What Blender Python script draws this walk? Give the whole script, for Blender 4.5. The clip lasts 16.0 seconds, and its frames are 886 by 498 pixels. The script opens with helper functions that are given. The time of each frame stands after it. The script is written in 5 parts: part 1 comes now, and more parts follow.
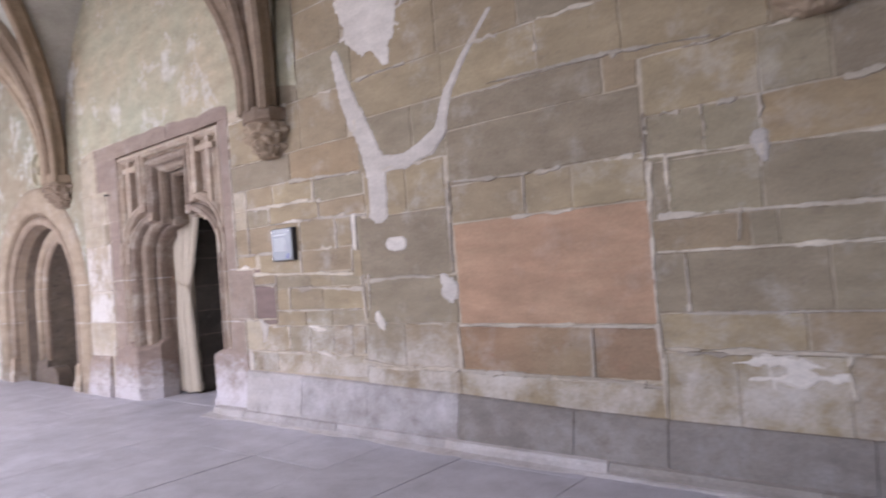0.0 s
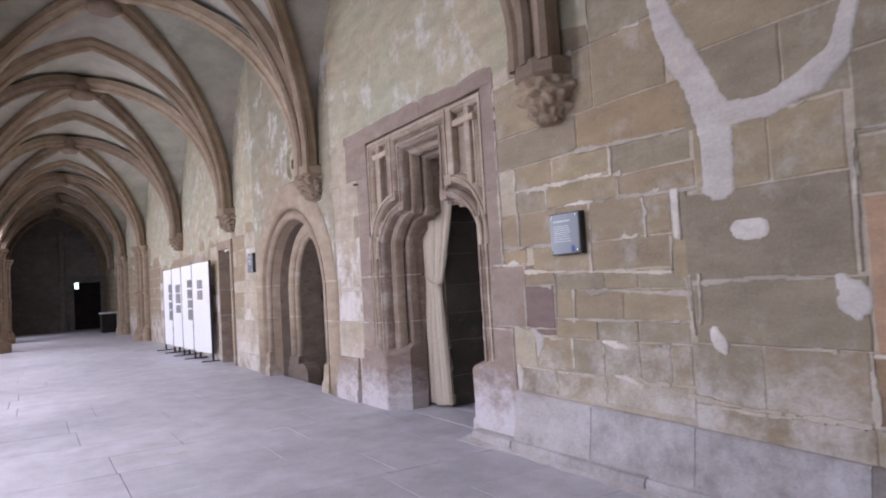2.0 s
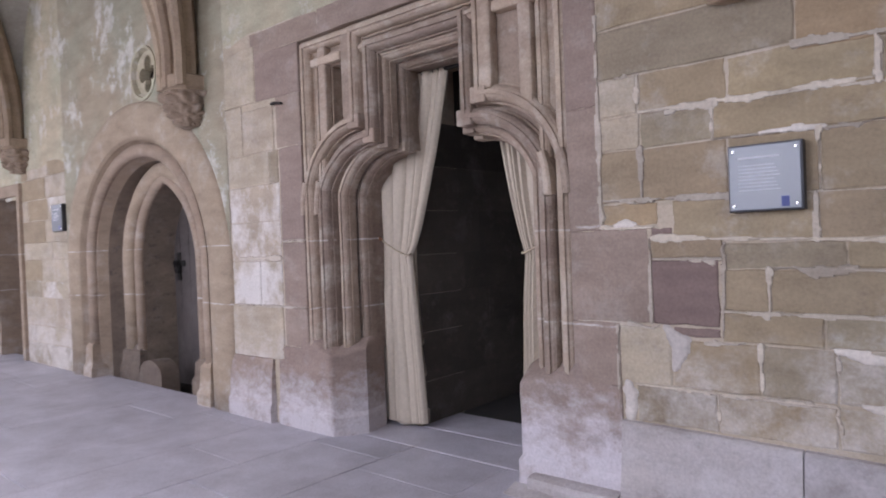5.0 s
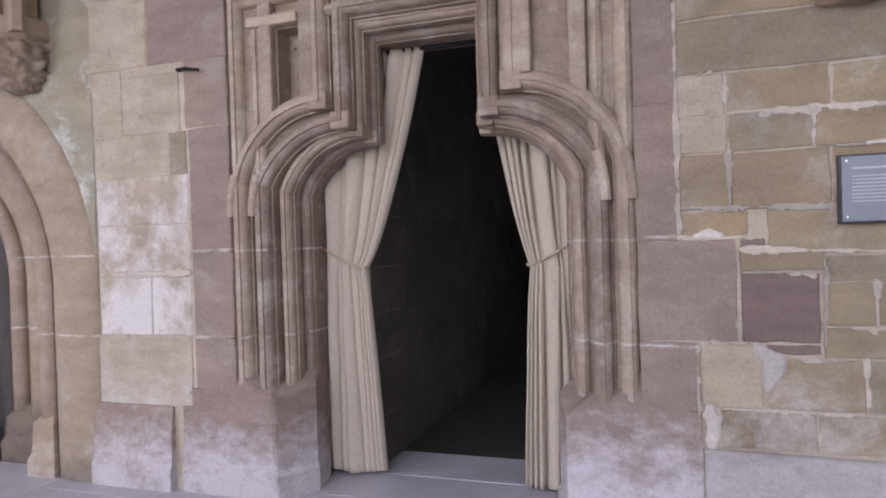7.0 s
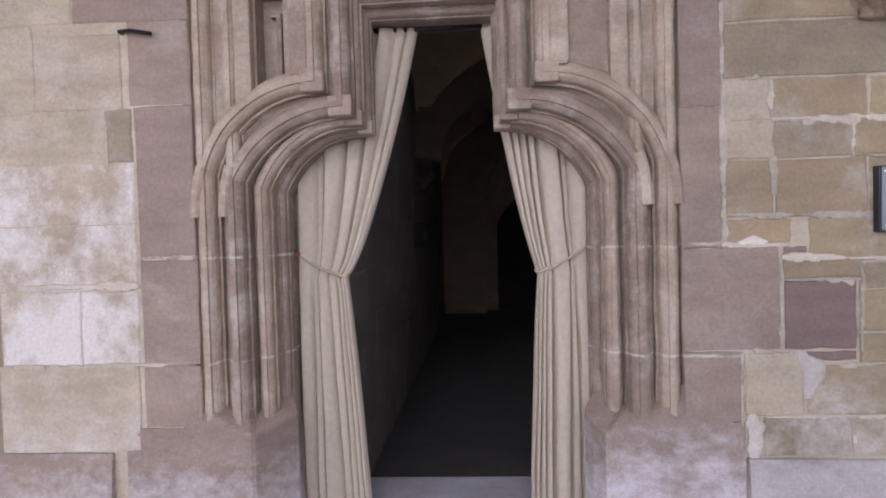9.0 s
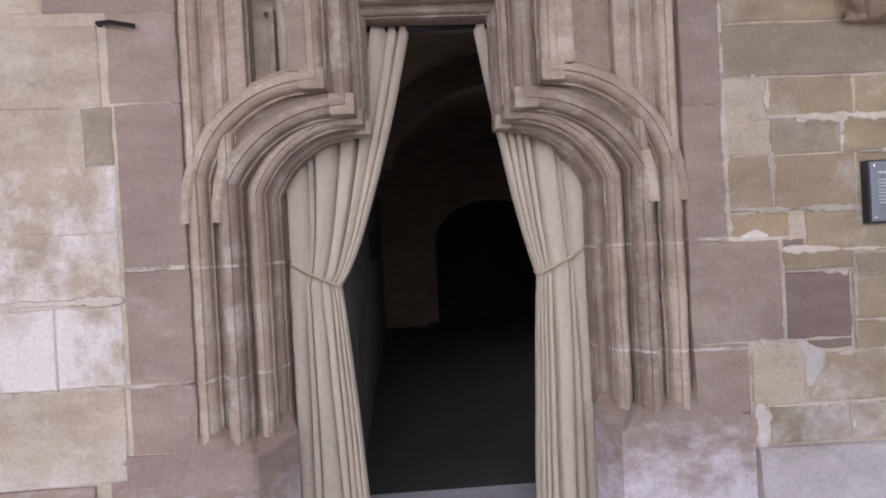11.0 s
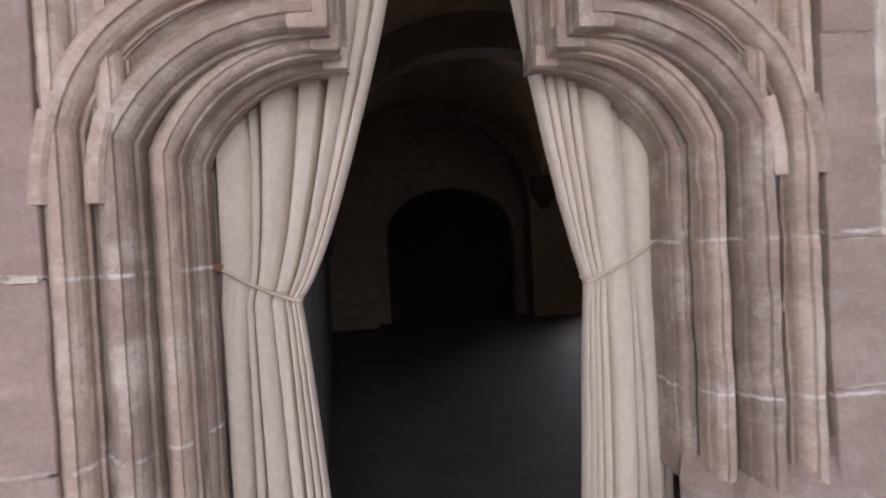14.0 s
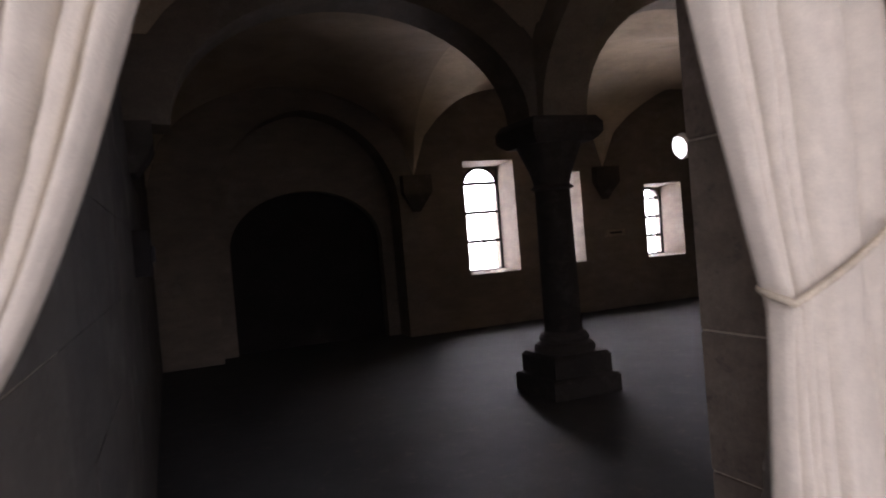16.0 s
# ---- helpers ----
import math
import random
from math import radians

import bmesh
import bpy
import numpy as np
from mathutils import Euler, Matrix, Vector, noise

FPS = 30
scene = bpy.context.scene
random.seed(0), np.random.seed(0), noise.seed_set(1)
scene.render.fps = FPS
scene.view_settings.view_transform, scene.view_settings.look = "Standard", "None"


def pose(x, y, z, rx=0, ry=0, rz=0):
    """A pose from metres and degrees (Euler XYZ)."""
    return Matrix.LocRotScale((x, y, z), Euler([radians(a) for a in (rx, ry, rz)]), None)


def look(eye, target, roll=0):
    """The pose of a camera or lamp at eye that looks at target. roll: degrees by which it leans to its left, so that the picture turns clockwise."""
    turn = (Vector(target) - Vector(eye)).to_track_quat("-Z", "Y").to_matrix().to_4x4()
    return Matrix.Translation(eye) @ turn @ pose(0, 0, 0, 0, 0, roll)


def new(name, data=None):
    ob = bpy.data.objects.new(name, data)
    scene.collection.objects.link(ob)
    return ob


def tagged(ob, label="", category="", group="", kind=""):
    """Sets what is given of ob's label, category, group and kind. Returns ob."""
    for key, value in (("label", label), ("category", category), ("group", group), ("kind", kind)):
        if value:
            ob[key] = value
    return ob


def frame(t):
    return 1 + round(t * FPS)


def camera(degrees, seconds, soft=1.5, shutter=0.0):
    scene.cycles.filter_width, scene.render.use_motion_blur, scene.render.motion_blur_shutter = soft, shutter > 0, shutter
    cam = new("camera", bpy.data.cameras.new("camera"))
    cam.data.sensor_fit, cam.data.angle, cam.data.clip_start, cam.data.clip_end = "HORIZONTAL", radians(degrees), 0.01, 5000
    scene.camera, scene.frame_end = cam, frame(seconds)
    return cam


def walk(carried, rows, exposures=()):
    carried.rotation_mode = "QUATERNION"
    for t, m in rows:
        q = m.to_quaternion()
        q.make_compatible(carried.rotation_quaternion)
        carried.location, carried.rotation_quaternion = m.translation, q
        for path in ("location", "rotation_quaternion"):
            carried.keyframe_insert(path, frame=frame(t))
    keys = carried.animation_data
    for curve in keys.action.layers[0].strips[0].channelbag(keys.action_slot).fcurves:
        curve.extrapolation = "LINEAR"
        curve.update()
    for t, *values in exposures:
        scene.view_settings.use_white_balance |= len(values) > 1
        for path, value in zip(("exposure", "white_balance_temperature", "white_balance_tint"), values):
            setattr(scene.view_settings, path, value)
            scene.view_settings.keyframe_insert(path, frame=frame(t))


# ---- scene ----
cam = camera(66.8, 16.0, soft=1.9, shutter=0.4)
PATH = [
    (0, (0.747, 1.358, 1.332), (2.279, 2.643, 1.375), -4.5),
    (0.5, (1.009, 1.626, 1.304), (2.308, 3.147, 1.28), -5.3),
    (1, (1.187, 1.977, 1.314), (2.235, 3.678, 1.221), -2.2),
    (1.5, (1.2, 2.38, 1.322), (2.182, 4.116, 1.473), 0.2),
    (2, (1.27, 2.794, 1.333), (2.315, 4.497, 1.429), -3.4),
    (2.5, (1.317, 3.286, 1.376), (2.343, 5.003, 1.373), -3.7),
    (3, (1.274, 3.696, 1.421), (2.379, 5.362, 1.416), -2.1),
    (3.5, (1.405, 4.192, 1.43), (2.574, 5.815, 1.416), -2.5),
    (4, (1.261, 4.623, 1.401), (2.522, 6.175, 1.368), -2.0),
    (4.5, (1.241, 5.071, 1.384), (2.658, 6.482, 1.349), -1.0),
    (5, (1.331, 5.477, 1.396), (2.847, 6.781, 1.369), -2.2),
    (5.2, (1.305, 5.639, 1.381), (2.867, 6.888, 1.366), -1.9),
    (7.5, (1.168, 7.489, 1.456), (3.112, 7.959, 1.437), -2.0),
    (8, (1.16, 7.768, 1.451), (3.134, 8.088, 1.449), -1.9),
    (8.5, (1.217, 8.015, 1.509), (3.208, 8.205, 1.477), -1.2),
    (9, (1.369, 8.176, 1.533), (3.364, 8.301, 1.474), -1.6),
    (11.3, (1.469, 8.626, 1.478), (3.464, 8.489, 1.462), -3.0),
    (11.5, (1.475, 8.617, 1.482), (3.474, 8.54, 1.452), -3.8),
    (12, (1.498, 8.752, 1.472), (3.497, 8.687, 1.451), -4.2),
    (12.5, (1.624, 8.955, 1.491), (3.614, 8.756, 1.465), -2.6),
    (13, (1.873, 8.985, 1.49), (3.851, 8.69, 1.464), -2.3),
    (13.5, (2.215, 8.941, 1.495), (4.179, 8.56, 1.468), -2.7),
    (14, (2.606, 8.794, 1.497), (4.581, 8.482, 1.447), -3.0),
    (14.5, (3.021, 8.886, 1.465), (4.978, 8.479, 1.395), -2.8),
    (15, (3.411, 8.864, 1.459), (5.345, 8.357, 1.393), -3.8),
    (15.5, (3.82, 8.792, 1.445), (5.722, 8.176, 1.383), -5.4),
    (16, (4.215, 8.738, 1.432), (6.064, 7.984, 1.394), -4.8),
]
walk(cam, [(t, look(eye, target, roll)) for t, eye, target, roll in PATH],
     [(0, 0.5, 6250, 24), (0.6, 0.3, 6250, 24), (1.2, 0.18, 6200, 24), (2.2, 0.06, 6110, 24), (3.2, -0.06, 6080, 24), (5, -0.09, 6100, 24), (9, 0.06, 6200, 24), (13, 0.17, 6300, 24), (16, 0.33, 6300, 25)])

# ---------------------------------------------------------------- light
world = bpy.data.worlds.new("overcast_sky")
scene.world = world
world.use_nodes = True
wn = world.node_tree.nodes
sky = wn.new("ShaderNodeTexSky")
sky.sky_type = "NISHITA"
sky.sun_disc = False
sky.sun_elevation, sky.sun_rotation = radians(48), radians(120)
wn["Background"].inputs[1].default_value = 0.14
world.node_tree.links.new(sky.outputs[0], wn["Background"].inputs[0])
sun = new("sun", bpy.data.lights.new("sun", "SUN"))
sun.data.energy, sun.data.angle, sun.data.color = 0.8, radians(14), (1.0, 0.96, 0.9)
sun.matrix_world = look((-10, 4, 14), (0, 8, 0))

BAY0, BAY, WALL, GARDEN = 6.36, 4.40, 4.47, 0.0
SPRING, CROWN = 2.9, 5.7
PORTAL, SIDE = 8.42, 12.27


def opening_light(name, at, to, width, height, watts, colour):
    lamp = new(name, bpy.data.lights.new(name, "AREA"))
    lamp.data.shape, lamp.data.size, lamp.data.size_y = "RECTANGLE", width, height
    lamp.data.energy, lamp.data.color = watts, colour
    lamp.matrix_world = look(at, to)
    return lamp


for k in range(-3, 7):
    y = BAY0 + BAY * (k + 0.5)
    opening_light("arcade_skylight", (-0.75, y, 2.7), (2.6, y, 0.3), 3.2, 3.2, 26 if k < -1 else 90 if k < 0 else 210 if k < 5 else 150 if k < 6 else 75, (0.93, 0.95, 1.0))


# ---------------------------------------------------------------- materials
def node_material(name):
    m = bpy.data.materials.new(name)
    m.use_nodes = True
    return m, m.node_tree.nodes, m.node_tree.links, m.node_tree.nodes["Principled BSDF"]


def noise_node(nodes, links, vec, scale, detail=5.0, rough=0.6, stretch=None):
    n = nodes.new("ShaderNodeTexNoise")
    n.inputs["Scale"].default_value, n.inputs["Detail"].default_value, n.inputs["Roughness"].default_value = scale, detail, rough
    if stretch:
        mp = nodes.new("ShaderNodeMapping")
        mp.inputs["Scale"].default_value = stretch
        links.new(vec, mp.inputs[0])
        vec = mp.outputs[0]
    links.new(vec, n.inputs["Vector"])
    return n.outputs["Fac"]


def ramp_node(nodes, links, fac, a, b, ca=(0, 0, 0, 1), cb=(1, 1, 1, 1)):
    r = nodes.new("ShaderNodeValToRGB")
    r.color_ramp.elements[0].position, r.color_ramp.elements[1].position = a, b
    r.color_ramp.elements[0].color, r.color_ramp.elements[1].color = ca, cb
    links.new(fac, r.inputs[0])
    return r.outputs[0]


def mix_node(nodes, links, fac, a, b, mode="MIX"):
    n = nodes.new("ShaderNodeMix")
    n.data_type, n.blend_type = "RGBA", mode
    for value, socket in ((fac, n.inputs[0]), (a, n.inputs[6]), (b, n.inputs[7])):
        if isinstance(value, (int, float)):
            socket.default_value = value
        elif isinstance(value, tuple):
            socket.default_value = value if len(value) == 4 else (*value, 1)
        else:
            links.new(value, socket)
    return n.outputs[2]


def times_node(nodes, links, a, b, op="MULTIPLY"):
    n = nodes.new("ShaderNodeMath")
    n.operation = op
    for value, socket in ((a, n.inputs[0]), (b, n.inputs[1])):
        if isinstance(value, (int, float)):
            socket.default_value = value
        else:
            links.new(value, socket)
    return n.outputs[0]


def stone_material(name, base, other, lime=(0.62, 0.58, 0.53), lime_amount=0.5, stain=(0.16, 0.12, 0.10), stain_amount=0.35,
                   rough=0.9, bump=0.35, grain=60.0, patch=1.3, vary=0.25, bloom=None, bloom_gate=(0.38, 0.6), band=None, seams=(), lime_at=0.54, lime_soft=0.12):
    """Weathered stone: two tones in patches, grain, lime bloom and darker stains."""
    m, nodes, links, bsdf = node_material(name)
    geo = nodes.new("ShaderNodeNewGeometry")
    info = nodes.new("ShaderNodeObjectInfo")
    pos = geo.outputs["Position"]
    big = noise_node(nodes, links, pos, patch, 6, 0.62)
    mid = noise_node(nodes, links, pos, patch * 5.5, 6, 0.7, (1, 1, 1.6))
    fine = noise_node(nodes, links, pos, grain, 3, 0.7)
    col = mix_node(nodes, links, ramp_node(nodes, links, big, 0.35, 0.65), base, other)
    if band:
        layers = noise_node(nodes, links, pos, 3.0, 4, 0.6, (0.5, 0.5, 9.0))
        col = mix_node(nodes, links, times_node(nodes, links, ramp_node(nodes, links, layers, 0.45, 0.62), 0.55), col, band)
    tone = nodes.new("ShaderNodeHueSaturation")
    shift = times_node(nodes, links, times_node(nodes, links, info.outputs["Random"], 2 * vary), 1 - vary, "ADD")
    links.new(shift, tone.inputs["Value"])
    links.new(times_node(nodes, links, times_node(nodes, links, info.outputs["Random"], 0.012), 0.494, "ADD"), tone.inputs["Hue"])
    links.new(col, tone.inputs["Color"])
    col = tone.outputs[0]
    drift = noise_node(nodes, links, pos, patch * 2.6, 5, 0.65, (1, 0.8, 2.2))
    col = mix_node(nodes, links, 0.8, col, ramp_node(nodes, links, drift, 0.3, 0.7, (0.78, 0.77, 0.76, 1), (1.2, 1.2, 1.2, 1)), "MULTIPLY")
    col = mix_node(nodes, links, times_node(nodes, links, ramp_node(nodes, links, mid, 0.56, 0.72), stain_amount), col, stain)
    spread = noise_node(nodes, links, pos, patch * 2.3, 8, 0.72)
    mask = ramp_node(nodes, links, spread, lime_at, lime_at + lime_soft)
    col = mix_node(nodes, links, times_node(nodes, links, mask, lime_amount), col, lime)
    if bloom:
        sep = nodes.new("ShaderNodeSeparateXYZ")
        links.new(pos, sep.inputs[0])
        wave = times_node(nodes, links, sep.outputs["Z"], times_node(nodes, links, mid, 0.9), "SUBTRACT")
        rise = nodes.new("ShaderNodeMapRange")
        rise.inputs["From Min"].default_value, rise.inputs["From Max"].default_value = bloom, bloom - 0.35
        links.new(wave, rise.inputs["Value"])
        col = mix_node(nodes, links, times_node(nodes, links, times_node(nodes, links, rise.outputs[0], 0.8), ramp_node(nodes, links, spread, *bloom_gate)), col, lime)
    for height in seams:
        cut_z = nodes.new("ShaderNodeSeparateXYZ")
        links.new(pos, cut_z.inputs[0])
        off = times_node(nodes, links, times_node(nodes, links, cut_z.outputs["Z"], times_node(nodes, links, mid, 0.03), "ADD"), height + 0.015, "SUBTRACT")
        near = nodes.new("ShaderNodeMapRange")
        near.inputs["From Min"].default_value, near.inputs["From Max"].default_value = 0.008, 0.003
        links.new(times_node(nodes, links, off, 0, "ABSOLUTE"), near.inputs["Value"])
        worn_off = ramp_node(nodes, links, noise_node(nodes, links, pos, 9.0, 4, 0.7), 0.40, 0.56)
        col = mix_node(nodes, links, times_node(nodes, links, times_node(nodes, links, near.outputs[0], worn_off), 0.8), col, (0.64, 0.60, 0.55))
    col = mix_node(nodes, links, 0.35, col, ramp_node(nodes, links, fine, 0.25, 0.75, (0.55, 0.55, 0.55, 1), (1.35, 1.35, 1.35, 1)), "MULTIPLY")
    links.new(col, bsdf.inputs["Base Color"])
    bsdf.inputs["Roughness"].default_value = rough
    b = nodes.new("ShaderNodeBump")
    b.inputs["Strength"].default_value, b.inputs["Distance"].default_value = bump, 0.012
    links.new(times_node(nodes, links, times_node(nodes, links, mid, 1.5), times_node(nodes, links, fine, 0.5), "ADD"), b.inputs["Height"])
    links.new(b.outputs[0], bsdf.inputs["Normal"])
    return m


def plain_material(name, colour, rough=0.6, metal=0.0, grain=40.0, amount=0.25, bump=0.1):
    m, nodes, links, bsdf = node_material(name)
    geo = nodes.new("ShaderNodeTexCoord")
    fine = noise_node(nodes, links, geo.outputs["Object"], grain, 4, 0.6)
    wide = noise_node(nodes, links, geo.outputs["Object"], grain / 9, 3, 0.6)
    tone = ramp_node(nodes, links, times_node(nodes, links, times_node(nodes, links, fine, 0.4), times_node(nodes, links, wide, 0.6), "ADD"), 0.3, 0.7,
                     (1 - amount, 1 - amount, 1 - amount, 1), (1 + amount, 1 + amount, 1 + amount, 1))
    links.new(mix_node(nodes, links, 1.0, colour, tone, "MULTIPLY"), bsdf.inputs["Base Color"])
    bsdf.inputs["Roughness"].default_value, bsdf.inputs["Metallic"].default_value = rough, metal
    b = nodes.new("ShaderNodeBump")
    b.inputs["Strength"].default_value, b.inputs["Distance"].default_value = bump, 0.01
    links.new(fine, b.inputs["Height"])
    links.new(b.outputs[0], bsdf.inputs["Normal"])
    return m


TAN = stone_material("tan_sandstone", (0.36, 0.282, 0.18), (0.32, 0.257, 0.17), lime_amount=0.3, stain_amount=0.35, vary=0.08, bloom=0.5)
GREY = stone_material("grey_sandstone", (0.315, 0.263, 0.183), (0.29, 0.24, 0.168), lime_amount=0.25, stain_amount=0.35, vary=0.08, bloom=0.5)
OCHRE = stone_material("ochre_sandstone", (0.37, 0.268, 0.16), (0.34, 0.26, 0.165), lime_amount=0.22, vary=0.08, bloom=0.2)
ROSE = stone_material("rose_sandstone", (0.455, 0.29, 0.19), (0.43, 0.295, 0.195), lime_amount=0.25, lime_soft=0.25, stain=(0.36, 0.22, 0.15), band=(0.43, 0.265, 0.175), vary=0.02)
RUST = stone_material("rusty_sandstone", (0.345, 0.225, 0.14), (0.315, 0.235, 0.148), lime_amount=0.25, stain=(0.36, 0.2, 0.13), stain_amount=0.5, vary=0.05)
PURPLE = stone_material("purple_sandstone", (0.30, 0.226, 0.183), (0.285, 0.22, 0.18), lime_amount=0.16, stain_amount=0.22, vary=0.05, bloom=0.14, seams=(0.925, 1.435))
JAMB = stone_material("portal_sandstone", (0.345, 0.262, 0.203), (0.405, 0.325, 0.248), lime_amount=0.55, lime_soft=0.16, lime=(0.60, 0.54, 0.455), stain=(0.22, 0.145, 0.115), stain_amount=0.3, patch=2.0, bump=0.6, seams=(0.925, 1.425), lime_at=0.5)
PALE = stone_material("lime_washed_stone", (0.43, 0.36, 0.265), (0.40, 0.335, 0.25), lime=(0.65, 0.615, 0.575), lime_amount=0.9, vary=0.0, lime_at=0.42, lime_soft=0.15, stain_amount=0.5, patch=1.0)
MAROON = stone_material("maroon_sandstone", (0.215, 0.155, 0.135), (0.235, 0.17, 0.145), lime_amount=0.12, stain_amount=0.3, vary=0.03)
CREAM = stone_material("cream_sandstone", (0.43, 0.36, 0.265), (0.40, 0.335, 0.25), lime_amount=0.5, lime_soft=0.25, lime_at=0.46, vary=0.06, bloom=0.3)
DOORWAY = stone_material("beige_arch_stone", (0.36, 0.282, 0.205), (0.33, 0.252, 0.18), lime_amount=0.22, stain_amount=0.3, bloom=-0.2, vary=0.07, seams=(0.92, 1.42))
# Soot stains over a base colour lowered for the deep doorway's shade
SOOTSHADE = stone_material("shaded_sooty_stone", (0.2, 0.155, 0.115), (0.15, 0.117, 0.09), lime_amount=0.1, stain=(0.05, 0.045, 0.04), stain_amount=0.8, patch=1.6)
RIB = stone_material("brown_rib_sandstone", (0.255, 0.185, 0.125), (0.32, 0.245, 0.175), lime_amount=0.2, stain=(0.13, 0.09, 0.065), stain_amount=0.5)
MORTAR = stone_material("lime_mortar", (0.50, 0.43, 0.335), (0.41, 0.34, 0.25), lime_amount=0.35, stain=(0.33, 0.27, 0.21), stain_amount=0.6, bump=0.5)
SEAM = stone_material("pointing_mortar", (0.56, 0.50, 0.42), (0.46, 0.40, 0.32), lime_amount=0.4, stain=(0.36, 0.30, 0.23), stain_amount=0.5)
PLASTER = stone_material("white_plaster", (0.62, 0.575, 0.525), (0.57, 0.52, 0.46), lime_amount=0.3, stain_amount=0.1)
VAULT = stone_material("vault_plaster", (0.50, 0.47, 0.405), (0.43, 0.435, 0.345), lime_amount=0.3, stain=(0.33, 0.31, 0.22), stain_amount=0.5, patch=0.7, bump=0.2)
OLDWALL = stone_material("old_wall_plaster", (0.40, 0.335, 0.235), (0.36, 0.35, 0.255), lime=(0.62, 0.61, 0.57), lime_amount=0.85, stain=(0.25, 0.23, 0.16), stain_amount=0.5, patch=1.2, bloom=0.2)
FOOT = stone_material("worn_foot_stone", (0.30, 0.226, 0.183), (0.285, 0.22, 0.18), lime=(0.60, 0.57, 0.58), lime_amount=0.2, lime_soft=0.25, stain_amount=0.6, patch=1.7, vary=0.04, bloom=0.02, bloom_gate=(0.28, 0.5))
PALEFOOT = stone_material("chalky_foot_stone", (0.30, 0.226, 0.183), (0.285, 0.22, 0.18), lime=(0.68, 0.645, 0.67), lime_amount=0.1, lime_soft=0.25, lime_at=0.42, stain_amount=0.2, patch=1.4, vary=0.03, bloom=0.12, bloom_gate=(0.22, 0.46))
FLAG = stone_material("floor_flagstone", (0.49, 0.475, 0.515), (0.45, 0.44, 0.48), lime=(0.56, 0.545, 0.585), lime_amount=0.25, stain=(0.24, 0.22, 0.22), stain_amount=0.22, rough=0.5, bump=0.12, vary=0.06)
GROUT = stone_material("floor_joint", (0.15, 0.14, 0.14), (0.25, 0.24, 0.24), lime_amount=0.2)
PLINTH = stone_material("plinth_stone", (0.43, 0.395, 0.375), (0.38, 0.345, 0.325), lime_amount=0.65, lime=(0.66, 0.635, 0.65), stain_amount=0.45, bloom=0.0, lime_at=0.42, lime_soft=0.3)
BAREPLINTH = stone_material("bare_plinth_stone", (0.29, 0.26, 0.235), (0.26, 0.23, 0.205), lime_amount=0.4, lime=(0.56, 0.535, 0.53), stain_amount=0.45, lime_at=0.46, lime_soft=0.3)
FARWALL = stone_material("window_wall_stone", (0.27, 0.215, 0.16), (0.22, 0.18, 0.135), lime=(0.3, 0.27, 0.24), lime_amount=0.35, stain_amount=0.5, bump=0.5)
# Room stone with the unlit side's shade put into its colour; FARWALL is lighter
SHADEWALL = stone_material("shaded_room_stone", (0.05, 0.042, 0.034), (0.08, 0.066, 0.052), lime=(0.24, 0.22, 0.2), lime_amount=0.3, bump=0.4)
ROOMVAULT = stone_material("room_vault_plaster", (0.56, 0.43, 0.29), (0.50, 0.39, 0.27), lime_amount=0.15, stain_amount=0.2, patch=0.8, bump=0.15)
# Grey floor coloured almost black: the room's dimness is put in here
ROOMFLOOR = stone_material("shaded_room_floor_stone", (0.056, 0.053, 0.05), (0.046, 0.044, 0.042), lime=(0.10, 0.096, 0.092), lime_amount=0.2, rough=0.74, bump=0.06)
ENDWALL = stone_material("far_wall_stone", (0.27, 0.25, 0.235), (0.21, 0.2, 0.19), lime_amount=0.2)
# Column colour lowered so that it stands as a silhouette against the windows
SHADE = stone_material("silhouette_column_stone", (0.055, 0.046, 0.04), (0.07, 0.06, 0.05), lime=(0.15, 0.13, 0.115), lime_amount=0.3)
# Oak tone lowered to carry the shadow inside the doorway
WOOD = plain_material("shaded_grey_oak", (0.075, 0.062, 0.056), 0.7, 0, 30, 0.35, 0.3)
# Near-black for dark wood, cloth and print, and for shade painted in recesses
DARK = plain_material("dark_wood_and_shade", (0.02, 0.016, 0.014), 0.95, 0, 30, 0.4, 0.2)
IRON = plain_material("wrought_iron", (0.03, 0.028, 0.027), 0.5, 0.7, 60, 0.4)
CLOTH = plain_material("linen_curtain", (0.545, 0.475, 0.375), 0.95, 0, 300, 0.12, 0.25)
ROPE = plain_material("hemp_rope", (0.50, 0.42, 0.30), 0.95, 0, 200, 0.3, 0.5)
LEATHER = plain_material("brown_leather", (0.22, 0.10, 0.05), 0.7)
FRAME = plain_material("dark_metal_frame", (0.045, 0.045, 0.05), 0.4, 0.5)
SIGN = plain_material("grey_glass_sign", (0.215, 0.235, 0.265), 0.2, 0, 8, 0.05, 0)
INK = plain_material("pale_print", (0.55, 0.57, 0.6), 0.5)
BLUE = plain_material("blue_print", (0.03, 0.05, 0.22), 0.4)
STEEL = plain_material("steel_stud", (0.75, 0.75, 0.75), 0.25, 0.9)
BOARD = plain_material("white_display_board", (0.80, 0.80, 0.82), 0.4, 0, 6, 0.03, 0)
PHOTO = plain_material("dark_photo_print", (0.2, 0.19, 0.19), 0.4, 0, 14, 0.8, 0)
LEAD = plain_material("window_lead", (0.04, 0.04, 0.04), 0.6)
GRASS = plain_material("garden_grass", (0.06, 0.10, 0.035), 0.9, 0, 3, 0.4, 0.5)


# ---------------------------------------------------------------- mesh helpers
def mesh_of(name, bm, material, smooth=False):
    bmesh.ops.recalc_face_normals(bm, faces=bm.faces)
    me = bpy.data.meshes.new(name)
    bm.to_mesh(me)
    bm.free()
    if smooth:
        for f in me.polygons:
            f.use_smooth = True
    me.materials.append(material)
    return me


